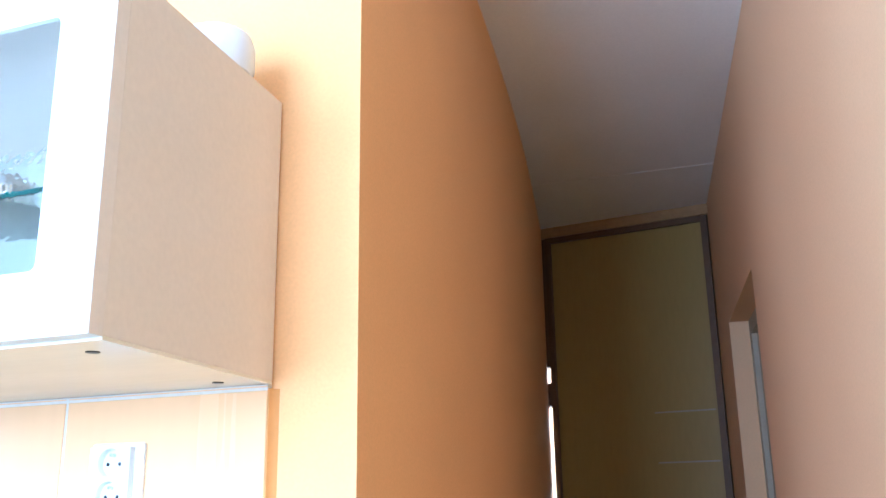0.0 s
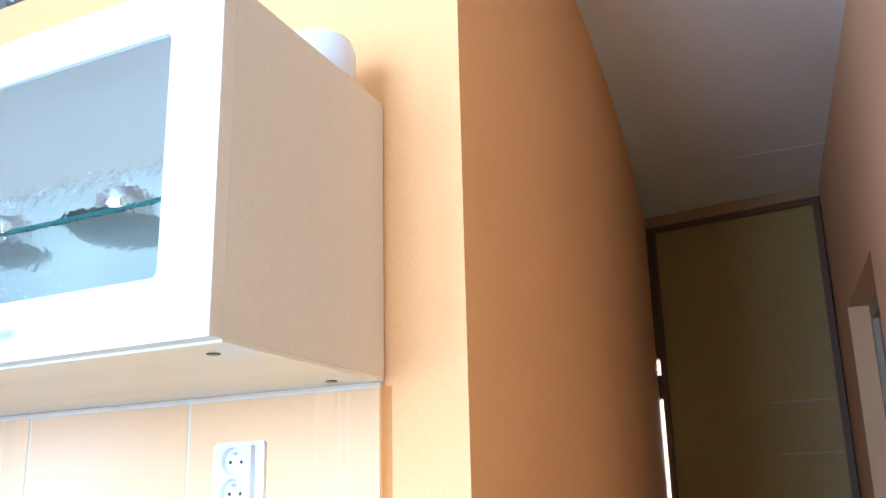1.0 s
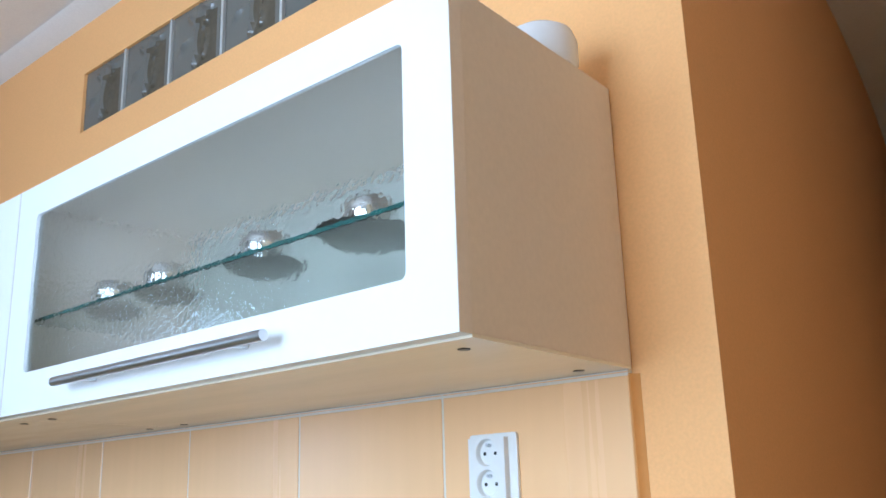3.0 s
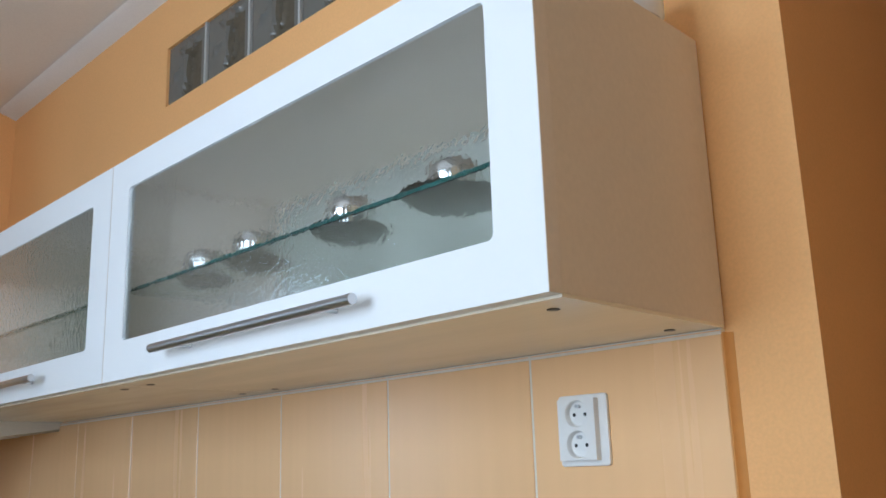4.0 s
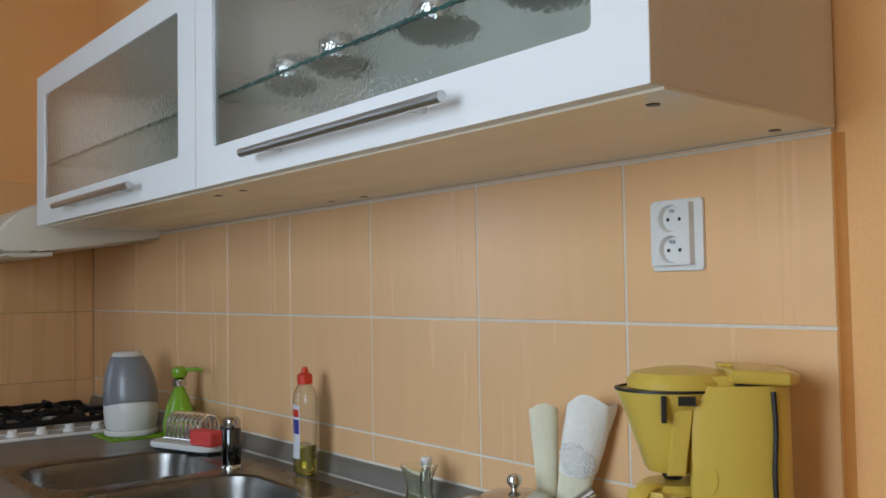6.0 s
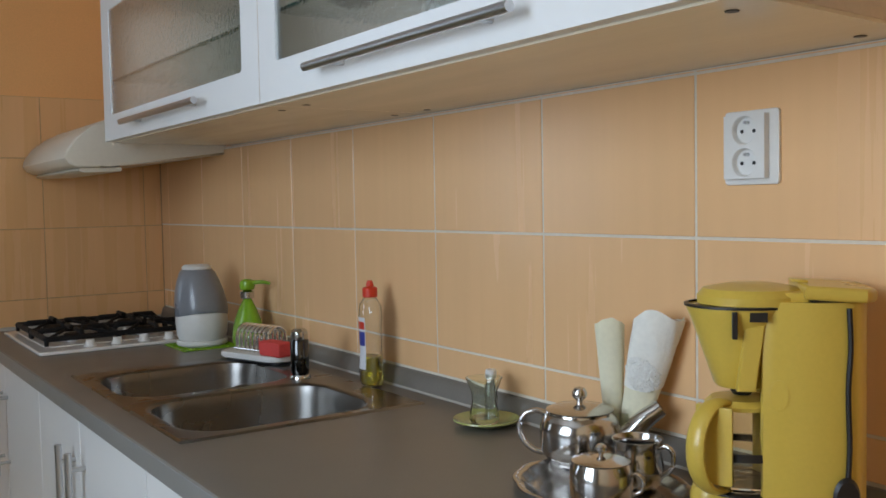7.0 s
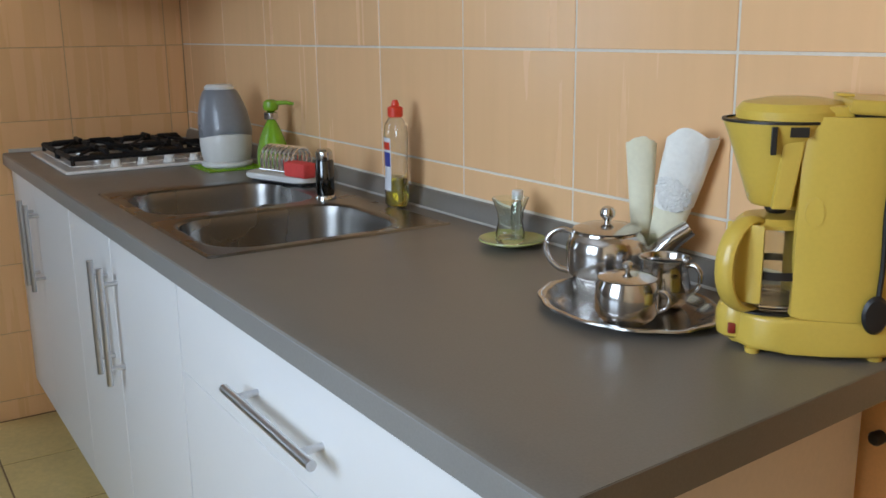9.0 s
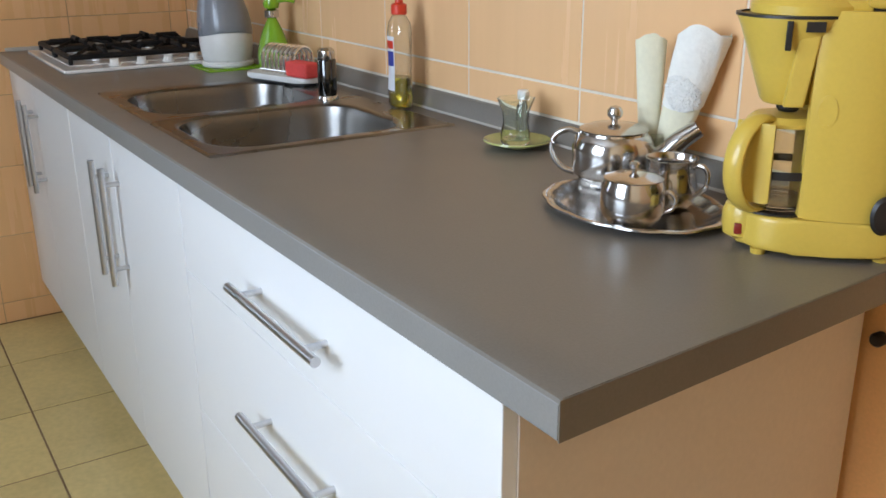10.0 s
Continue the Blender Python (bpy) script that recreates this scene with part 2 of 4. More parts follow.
def tube(pts, r, steps=10, bm=None, flat=1.0, up=(0, 0, 1)):
    """A round (or flattened) bar along the points."""
    own = bm or bmesh.new()
    pts = [Vector(p) for p in pts]
    rings = []
    for i, p in enumerate(pts):
        d = (pts[min(i + 1, len(pts) - 1)] - pts[max(i - 1, 0)]).normalized()
        u = Vector(up)
        if abs(d.dot(u)) > 0.95:
            u = Vector((1, 0, 0)) if abs(d.x) < 0.9 else Vector((0, 1, 0))
        s = d.cross(u).normalized()
        w = s.cross(d).normalized()
        rad = r[i] if isinstance(r, (list, tuple)) else r
        rings.append([own.verts.new(p + s * rad * math.cos(2 * math.pi * k / steps) + w * rad * flat * math.sin(2 * math.pi * k / steps)) for k in range(steps)])
    for a, b in zip(rings, rings[1:]):
        for k in range(steps):
            own.faces.new((a[k], a[(k + 1) % steps], b[(k + 1) % steps], b[k]))
    own.faces.new(rings[0][::-1])
    own.faces.new(rings[-1])
    return own


def smooth_path(pts, n=6):
    """A Catmull-Rom curve through the points."""
    p = [Vector(q) for q in pts]
    p = [2 * p[0] - p[1]] + p + [2 * p[-1] - p[-2]]
    out = []
    for i in range(1, len(p) - 2):
        for k in range(n):
            u = k / n
            out.append(0.5 * (2 * p[i] + (p[i + 1] - p[i - 1]) * u + (2 * p[i - 1] - 5 * p[i] + 4 * p[i + 1] - p[i + 2]) * u * u + (3 * p[i] - p[i - 1] - 3 * p[i + 1] + p[i + 2]) * u ** 3))
    return out + [p[-2]]


def arc(c, r, a0, a1, n=10, plane="xz"):
    out = []
    for i in range(n + 1):
        a = radians(a0 + (a1 - a0) * i / n)
        u, v = r * math.cos(a), r * math.sin(a)
        out.append({"xz": (c[0] + u, c[1], c[2] + v), "yz": (c[0], c[1] + u, c[2] + v), "xy": (c[0] + u, c[1] + v, c[2])}[plane])
    return out


def rounded(x0, x1, y0, y1, r, n=6):
    out = []
    for cx, cy, a in ((x1 - r, y1 - r, 0), (x0 + r, y1 - r, 90), (x0 + r, y0 + r, 180), (x1 - r, y0 + r, 270)):
        for i in range(n + 1):
            t = radians(a + 90 * i / n)
            out.append((cx + r * math.cos(t), cy + r * math.sin(t)))
    return out


# ---- structure ----
H = 2.605
STRUCT = "structure"


def slab(a, b, thick, z0, z1, bm=None):
    """An upright slab whose near face runs from a to b on the plan; it is thick towards the left of that way."""
    own = bm or bmesh.new()
    d = Vector((b[0] - a[0], b[1] - a[1])).normalized()
    nrm = Vector((-d.y, d.x)) * thick
    pts = [a, b, (b[0] + nrm.x, b[1] + nrm.y), (a[0] + nrm.x, a[1] + nrm.y)]
    return prism(pts, "z", z0, z1, bm=own)


RW = lambda y: 0.780 - 0.145 * y
LW = lambda y: 0.095 - 0.174 * y
BOW = 0.034
WE = -0.82      # where the short west wall ends
BLOCKS = (-1.584, 8, 0.2055, 2.26, 2.428)     # glass block row: first x, count, pitch, z0, z1
bx0, bx1 = BLOCKS[0], BLOCKS[0] + BLOCKS[1] * BLOCKS[2] - 0.01
bm = box(-2.87, LW(0.010) - 0.121, 0.010, 0.13, 0, BLOCKS[3])
box(-2.87, LW(0.010) - 0.121, 0.010, 0.13, BLOCKS[4], H, bm=bm)
box(-2.87, bx0, 0.010, 0.13, BLOCKS[3], BLOCKS[4], bm=bm)
box(bx1, LW(0.010) - 0.121, 0.010, 0.13, BLOCKS[3], BLOCKS[4], bm=bm)
for y in range(24):
    # the corridor wall bows out a little along its length
    ya, yb = 0.010 + 3.49 * y / 24, 0.010 + 3.49 * (y + 1) / 24
    ba, bb = BOW * math.sin(math.pi * ya / 3.6) ** 2, BOW * math.sin(math.pi * yb / 3.6) ** 2
    prism([(LW(ya) + ba, ya), (LW(yb) + bb, yb), (LW(yb) - 0.121, yb), (LW(ya) - 0.121, ya)], "z", 0, H, bm=bm)
bmesh.ops.remove_doubles(bm, verts=bm.verts, dist=0.0002)
wall_north = solid("wall_north", bm, M["paint"], "orange painted plaster wall, peach tiles above the worktop", "wall", kind=STRUCT)
wall_west = solid("wall_west", box(-2.87, -2.75, WE, 0.010, 0, H), M["paint"], "orange painted wall with peach tiles beside the hob", "wall", kind=STRUCT)
# Unseen walls added: a wider room bounces less light back from the left.
solid("wall_return", box(-4.72, -2.87, WE, WE + 0.12, 0, H), M["southwall"], "unseen grey wall added to widen the room", "wall", kind=STRUCT)
# Olive so that the cabinet panes reflect that tint.
solid("wall_far_west", box(-4.72, -4.6, -2.42, WE, 0, H), M["olivewall"], "unseen olive wall added to tint the cabinet glass", "wall", kind=STRUCT)
# Unseen walls added behind the glass blocks to keep the sky out.
solid("wall_beyond", box(-2.87, -0.18, 1.0, 1.1, 0, H), M["dim"], "unseen dim wall added to shut sky light off the glass blocks", "wall", kind=STRUCT)
solid("wall_side", box(-2.99, -2.87, 0.0, 1.1, 0, H), M["dim"], "unseen dim wall added to shut sky light off the glass blocks", "wall", kind=STRUCT)
NI = (1.73, 2.56, 1.975)      # the door niche in the east wall: y0, y1, height
# Unseen section, its tan set for the light it bounces into the corridor.
solid("wall_side_near", slab((RW(-2.42), -2.42), (RW(-0.63), -0.63), -0.15, 0, H), M["sidewall"], "unseen tan wall added to set the bounce light", "wall", kind=STRUCT)
bm = slab((RW(-0.63), -0.63), (RW(NI[0]), NI[0]), -0.15, 0, H)
slab((RW(NI[1]), NI[1]), (RW(3.5), 3.5), -0.15, 0, H, bm=bm)
slab((RW(NI[0]), NI[0]), (RW(NI[1]), NI[1]), -0.15, NI[2], H, bm=bm)
solid("wall_east", bm, M["eastwall"], "pale orange painted wall with a door niche", "wall", kind=STRUCT)
WX0, WX1, WZ0, WZ1, WY = WIN
bm = box(-4.72, WIN2[0], WY - 0.12, WY, 0, H)
box(WIN2[1], WX0, WY - 0.12, WY, 0, H, bm=bm)
box(WIN2[0], WIN2[1], WY - 0.12, WY, 0, WZ0, bm=bm)
box(WIN2[0], WIN2[1], WY - 0.12, WY, WZ1, H, bm=bm)
box(WX1, 1.5, WY - 0.12, WY, 0, H, bm=bm)
box(WX0, WX1, WY - 0.12, WY, 0, WZ0, bm=bm)
box(WX0, WX1, WY - 0.12, WY, WZ1, H, bm=bm)
solid("wall_south", bm, M["southwall"], "plain pale grey wall with two kitchen windows", "wall", kind=STRUCT)
bm = box(-4.8, 1.6, -3.2, 3.8, H, H + 0.12)
prism([(0.010, H), (-0.048, H), (-0.054, H - 0.005), (-0.047, H - 0.010), (-0.015, H - 0.020), (0.010, H - 0.028)], "x", -2.75, 0.095, bm=bm)
y = 2.50
prism([(LW(y), y), (RW(y), y + 0.03), (RW(y), y + 0.036), (LW(y), y + 0.006)], "z", H - 0.002, H - 0.0005, bm=bm)
solid("ceiling", bm, M["ceiling"], "greyish white painted ceiling with a thin panel joint", "ceiling", kind=STRUCT)
floor = solid("floor", box(-4.8, 1.6, -3.2, 3.8, -0.12, -0.0012), M["floor_grout"], "olive beige square floor tiles with dark joints", "floor", kind=STRUCT)

def framed_window(name, x0, x1, label, mullion):
    w = thing(name, ((x0 + x1) / 2, WY, WZ0), label, "window")
    tagged(w, kind=STRUCT)
    hw, hh = (x1 - x0) / 2, WZ1 - WZ0
    bm = box(-hw, hw, -0.09, -0.02, 0, 0.06)
    box(-hw, hw, -0.09, -0.02, hh - 0.06, hh, bm=bm)
    for x, wide in ((-hw, 0.06), (hw - 0.06, 0.06)) + (((-0.05, 0.1),) if mullion else ()):
        box(x, x + wide, -0.09, -0.02, 0.06, hh - 0.06, bm=bm)
    part("window_frame", bm, M["frame_white"], w)
    part("window_sill", box(-hw - 0.05, hw + 0.05, -0.02, 0.12, -0.04, 0, 0.006), M["frame_white"], w)


framed_window("window_1", WX0, WX1, "white framed kitchen window letting in daylight", True)
framed_window("window_3", *WIN2, "narrow white framed window letting in daylight", False)

# corridor end: tall door with a narrow side light
end = thing("door_1", (RW(3.07), 3.07, 0), "tall olive brown grooved door in a dark frame", "door", turn=math.degrees(math.atan2(0.12, -0.99)))
tagged(end, kind=STRUCT)
# local x runs to the far left side of the corridor, local -y looks into the kitchen after the turn
bm = box(0.029, 0.741, -0.03, 0.01, 0.002, 2.5295, 0.001)
leaf = part("leaf", bm, M["doorleaf"], end)
for i in range(8):
    z = 1.70 - 0.212 * i
    if z > 0.1:
        part("groove_strip", box(0.04, 0.30, 0.0102, 0.0125, z, z + 0.006), M["beigedoor"], end)
bm = box(0.0, 0.028, -0.05, 0.03, 0, 2.555)
box(0.742, 0.765, -0.05, 0.03, 0, 2.555, bm=bm)
box(0.028, 0.742, -0.05, 0.03, 2.53, 2.555, bm=bm)
part("frame", bm, M["darkwood"], end, "dark brown wooden door frame")
part("casing", box(-0.01, 0.9, -0.03, 0.038, 2.556, 2.604), M["doorwood"], end, "tan wooden casing under the ceiling")
side = thing("window_2", (RW(3.07), 3.07, 0), "narrow side light glowing with daylight beside the door", "window", turn=math.degrees(math.atan2(0.12, -0.99)))
tagged(side, kind=STRUCT)
part("window_frame", box(0.766, 0.90, -0.05, 0.02, 1.94, 2.555), M["darkwood"], side)
part("rail", box(0.766, 0.90, -0.05, 0.02, 1.76, 1.865), M["darkwood"], side)
part("rail", box(0.766, 0.90, -0.05, 0.02, 0, 0.4), M["darkwood"], side)
p = part("pane", box(0.766, 0.90, -0.018, -0.012, 0.4, 1.94), M["clear"], side)
p.visible_shadow = False
bd = solid("backdrop", box(-0.9, 0.6, 3.5, 3.52, 0.0, 2.6), M["daylight"], "bright daylight beyond the side light", "backdrop", kind=STRUCT)

# niche door in the east wall
d2 = thing("door_2", (RW(NI[0]), NI[0], 0), "beige door set back in the corridor wall", "door", turn=math.degrees(math.atan2(1, -0.145)))
tagged(d2, kind=STRUCT)
wn2 = (NI[1] - NI[0]) * 1.0105
part("leaf", box(0.05, wn2 - 0.05, -0.13, -0.09, 0.005, NI[2] - 0.06, 0.002), M["beigedoor"], d2)
bm = box(0, 0.05, -0.14, -0.07, 0, NI[2])
box(wn2 - 0.05, wn2, -0.14, -0.07, 0, NI[2], bm=bm)
box(0.05, wn2 - 0.05, -0.14, -0.07, NI[2] - 0.055, NI[2], bm=bm)
part("frame", bm, M["beigedoor"], d2)

# glass block row above the wall cabinets
X0, NB, P, Z0, Z1 = BLOCKS
for i in range(NB):
    x = X0 + i * P + 0.0
    w = P - 0.012
    h = Z1 - Z0
    gb = thing("glass_block", (x + w / 2, 0.07, Z0), "grey patterned glass block set in the wall", "glass block", "glass block row")
    # frosted face with a raised stem and leaves, clear glass on one side of the stem
    bm = bmesh.new()
    nx, nz = 36, 30
    stem_at = lambda v: 0.46 + 0.16 * v + 0.05 * math.sin(5.0 * v + 0.4)
    grid = []
    for a in range(nx + 1):
        col = []
        for c in range(nz + 1):
            u, v = a / nx, c / nz
            edge = min(u, 1 - u, v, 1 - v)
            d = 0.0
            if edge > 0.05:
                d = 0.012 * math.exp(-((u - stem_at(v)) / 0.035) ** 2) * (1 if v < 0.75 else 0.3)
                d += 0.008 * math.exp(-((u - stem_at(v) - 0.14 - 0.12 * v) / 0.03) ** 2) * (1 if 0.1 < v < 0.55 else 0)
                for lu, lv, tilt in ((0.80, 0.80, 1), (0.42, 0.78, -1), (0.72, 0.62, 1), (0.28, 0.45, 1), (0.66, 0.90, -1)):
                    p1 = (u - lu) * 0.8 + (v - lv) * 0.6 * tilt
                    p2 = -(u - lu) * 0.6 * tilt + (v - lv) * 0.8
                    d += 0.012 * math.exp(-(p1 / 0.10) ** 2 - (p2 / 0.032) ** 2)
            else:
                d = -0.003 * (1 - edge / 0.05)
            col.append(bm.verts.new((-w / 2 + u * w, -0.055 - d, v * h)))
        grid.append(col)
    for a in range(nx):
        for c in range(nz):
            f = bm.faces.new((grid[a][c], grid[a + 1][c], grid[a + 1][c + 1], grid[a][c + 1]))
            u, v = (a + 0.5) / nx, (c + 0.5) / nz
            if 0.04 < v < 0.78 and stem_at(v) + 0.03 < u < 0.93:
                f.material_index = 1
    bk = [bm.verts.new(q) for q in ((-w / 2, 0.05, 0), (w / 2, 0.05, 0), (w / 2, 0.05, h), (-w / 2, 0.05, h))]
    bm.faces.new(bk)
    bm.faces.new([grid[a][0] for a in range(nx + 1)] + [bk[1], bk[0]])
    bm.faces.new([grid[a][nz] for a in range(nx + 1)] + [bk[2], bk[3]])
    bm.faces.new([grid[0][c] for c in range(nz + 1)] + [bk[3], bk[0]])
    bm.faces.new([grid[nx][c] for c in range(nz + 1)] + [bk[2], bk[1]])
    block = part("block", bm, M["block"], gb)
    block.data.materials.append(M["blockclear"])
    part("joint", box(w / 2 + 0.002, w / 2 + 0.010, -0.058, 0.05, 0, h), M["blockjoint"], gb)

# ---- wall cabinets ----
CZ0, CZ1, CD = 1.468, 1.871, 0.340     # bottom, top, depth of the body


def bar_handle(parent, length, axis, at, r=0.006, gap=0.028):
    """A steel bar on two posts; its posts stand on the plane y = 0 of the place at."""
    h = length / 2
    q = (lambda s, y: (s, y, 0)) if axis == "x" else (lambda s, y: (0, y, s))
    bm = tube([q(-h, -gap), q(-h * 0.5, -gap), q(h * 0.5, -gap), q(h, -gap)], r, 14)
    for s in (-h * 0.72, h * 0.72):
        tube([q(s, 0), q(s, -gap)], r * 0.72, 10, bm=bm)
    return part("handle", bm, M["steel"], parent, "brushed steel bar handle", at=Matrix.Translation(at))


def frame_ring(x0, x1, z0, z1, ix0, ix1, iz0, iz1, y0, y1):
    """A door frame with an opening, slightly rounded at the opening."""
    bm = bmesh.new()
    out, inn = [(x0, z0), (x1, z0), (x1, z1), (x0, z1)], rounded(ix0, ix1, iz0, iz1, 0.008, 3)
    n = len(inn) // 4
    groups = [inn[2 * n:3 * n], inn[3 * n:], inn[:n], inn[n:2 * n]]
    for y_s, flip in ((y0, False), (y1, True)):
        vo = [bm.verts.new((p[0], y_s, p[1])) for p in out]
        vi = [[bm.verts.new((p[0], y_s, p[1])) for p in g] for g in groups]
        for i in range(4):
            j = (i + 1) % 4
            for a, b in zip(vi[i], vi[i][1:]):
                bm.faces.new((vo[i], a, b))
            bm.faces.new((vo[i], vo[j], vi[j][0], vi[i][-1]))
        if not flip:
            first = (vo, [v for g in vi for v in g])
        else:
            o2, i2 = vo, [v for g in vi for v in g]
    for a, b in ((first[0], o2), (first[1], i2)):
        k = len(a)
        for i in range(k):
            bm.faces.new((a[i], a[(i + 1) % k], b[(i + 1) % k], b[i]))
    return bm


def wall_cabinet(x0, x1, gx0, gx1, hx0, hx1, label, screws, slant=0.0):
    c = thing("wall_cabinet", ((x0 + x1) / 2, 0.0, CZ0), label, "cabinet", "wall cabinets over the worktop")
    o, t, hgt = (x0 + x1) / 2, 0.018, CZ1 - CZ0
    a, b = x0 - o, x1 - o
    part("side_panel", box(a, a + t, -CD, 0.006, 0.0042, hgt - 0.010, 0.0004, 1), M["carcass"], c)
    bodyh = hgt - 0.010
    part("side_panel", prism([(b - t, -CD), (b, -CD), (b - slant, 0.006), (b - slant - t, 0.006)], "z", 0.0042, bodyh, bevel=0.0004), M["carcass"], c)
    # Underside paler than the carcass: light bounced off worktop and tiles.
    part("bottom_panel", prism([(a + 0.0003, -CD), (b - 0.0004, -CD), (b - 0.0004 - slant, 0.006), (a + 0.0003, 0.006)], "z", 0.0, 0.0040), M["underside"], c, "glossy underside, paler for light bounced up from below")
    part("top_panel", box(a + t, b - t - slant - 0.001, -CD, 0.006, bodyh - t, bodyh - 0.0005, 0.0), M["carcass"], c)
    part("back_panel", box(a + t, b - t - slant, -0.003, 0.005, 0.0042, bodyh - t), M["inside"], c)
    sh = part("shelf", box(a + t + 0.001, b - t - 0.001 - slant, -CD + 0.014, -0.006, 0.164, 0.170), M["shelf"], c, "clear glass shelf")
    sh.visible_shadow = False
    part("shelf_edge", box(a + t + 0.001, b - t - 0.001, -CD + 0.0115, -CD + 0.0135, 0.1645, 0.1695), M["shelf_edge"], sh, "dark green glass edge")
    d = part("door", frame_ring(a + 0.0015, b - 0.0004, 0.003, hgt - 0.001, gx0 - o, gx1 - o, 1.5375 - CZ0, 1.8125 - CZ0, -CD - 0.0125, -CD - 0.0205), M["white"], c, "white framed flap door")
    part("rebate", frame_ring(a + 0.0015, b - 0.0004, 0.003, hgt - 0.001, gx0 - o - 0.014, gx1 - o + 0.014, 1.5375 - CZ0 - 0.014, 1.8125 - CZ0 + 0.014, -CD - 0.0006, -CD - 0.0124), M["white"], d)
    p = part("pane", box(gx0 - o - 0.006, gx1 - o + 0.006, -CD - 0.0192, -CD - 0.0152, 1.5375 - CZ0 - 0.006, 1.8125 - CZ0 + 0.006), M["pane"], d, "hammered glass pane")
    p.visible_shadow = False
    # Cream strip colours the white door edge as warm bounce in shade does.
    part("edge_band", box(b - 0.0002, b + 0.0005, -CD - 0.0203, -CD - 0.0008, 0.0035, hgt - 0.0015), M["carcass"], d, "cream strip for the warm bounce on the shaded white edge")
    bar_handle(d, hx1 - hx0, "x", ((hx0 + hx1) / 2 - o, -CD - 0.0205, 1.503 - CZ0), r=0.007, gap=0.03)
    for sx, sy in screws:
        part("screw_cap", lathe([(0, -0.0012), (0.007, -0.001), (0.0078, 0.0004), (0, 0.0006)], 12, center=(sx - o, sy)), M["black"], c, "dark screw cap")
    return c


wall_cabinet(-1.028, -0.003, -0.956, -0.074, -0.785, -0.275, "white wall cabinet with a hammered glass flap door", [(-0.057, -0.29), (-0.076, -0.041), (-0.985, -0.29), (-0.97, -0.04)], slant=0.023)
wall_cabinet(-2.074, -1.029, -2.004, -1.108, -1.815, -1.285, "white wall cabinet with a hammered glass flap beside the hood", [(-1.09, -0.29), (-1.09, -0.04)])

for x, y, r in ((-0.253, -0.236, 0.070), (-0.470, -0.238, 0.058), (-0.722, -0.240, 0.052), (-0.886, -0.240, 0.050)):
    k = r / 0.07
    sa = thing("saucer", (x, y, CZ0 + 0.1702), "dark steel saucer on the glass shelf", "saucer", "saucers on the cabinet shelf")
    part("plate", lathe([(0, 0), (0.040 * k, 0.0), (0.055 * k, 0.004), (0.070 * k, 0.014), (0.0715 * k, 0.016), (0.068 * k, 0.0155), (0.054 * k, 0.0065), (0.038 * k, 0.003), (0, 0.003)], 40), M["bowl"], sa)
    cu = thing("cup", (x, y, CZ0 + 0.1735), "small shiny steel cup standing on a saucer", "cup", "cups on the cabinet shelf")
    part("body", lathe([(0, 0), (0.020, 0), (0.024, 0.004), (0.033, 0.018), (0.037, 0.034), (0.035, 0.050), (0.031, 0.058), (0.0295, 0.058), (0.0335, 0.049), (0.0355, 0.034), (0.031, 0.018), (0.02, 0.006), (0, 0.005)], 40), M["cupsteel"], cu)
    cu.matrix_basis = cu.matrix_basis @ Matrix.Diagonal((1, 1, 0.9, 1))

pot = thing("flower_pot", (-0.064, -0.100, CZ1 - 0.010), "small white ceramic pot on top of the cabinet", "pot")
part("body", lathe([(0, 0), (0.042, 0.0), (0.045, 0.008), (0.045, 0.036), (0.040, 0.050), (0.028, 0.058), (0, 0.061)], 36), M["ceramic"], pot)
pot.matrix_basis = pot.matrix_basis @ Matrix.Diagonal((1.12, 1.12, 1.08, 1))

# ---- cooker hood ----
hood = thing("cooker_hood", (-2.43, 0.0, 1.40), "ivory cooker hood with a curved front", "cooker hood")
prof = [(0.008, 0.046), (-0.34, 0.012), (-0.36, 0.004), (-0.425, 0.004), (-0.445, 0.014), (-0.455, 0.03), (-0.45, 0.05), (-0.425, 0.085), (-0.385, 0.115), (-0.345, 0.136), (-0.28, 0.155), (-0.2, 0.166), (-0.1, 0.17), (0.008, 0.17)]
part("body", prism(prof, "x", -0.30, 0.30, bevel=0.006), M["hood"], hood)
part("visor", prism([(-0.30, -0.006), (-0.402, -0.010), (-0.418, -0.004), (-0.412, 0.003), (-0.30, 0.006)], "x", -0.29, 0.285, bevel=0.002), M["hood"], hood, "pull-out visor")
part("filter", prism([(-0.30, 0.009), (-0.10, 0.030), (-0.10, 0.036), (-0.30, 0.017)], "x", -0.27, 0.27), M["steel"], hood, "grease filter")

# ---- worktop and base cabinets ----
WT = 0.9
SX0, SX1, SY0, SY1 = -1.722, -0.955, -0.549, -0.068
bm = bmesh.new()
front = [(-0.53, WT - 0.0395), (-0.595, WT - 0.0395), (-0.597, WT - 0.0375), (-0.597, WT - 0.004), (-0.5955, WT - 0.001), (-0.592, WT), (-0.53, WT)]
prism(front, "x", -2.74, 0.0, bm=bm)
box(SX1 - 0.02, 0.0, -0.53, -0.085, WT - 0.0395, WT, bm=bm)
box(-2.74, SX0 + 0.02, -0.53, -0.085, WT - 0.0395, WT, bm=bm)
box(-2.74, 0.0, -0.085, -0.0, WT - 0.0395, WT, bm=bm)
for v in bm.verts:
    if abs(v.co.x) < 1e-6:
        v.co.x = -0.040 * (v.co.y + 0.597) / 0.597
for v in bm.verts:
    if v.co.y < -0.55:
        v.co.y += 0.006 * (v.co.x + 0.15)
worktop = solid("worktop", bm, M["worktop"], "grey laminate worktop with a squared front edge", "worktop")
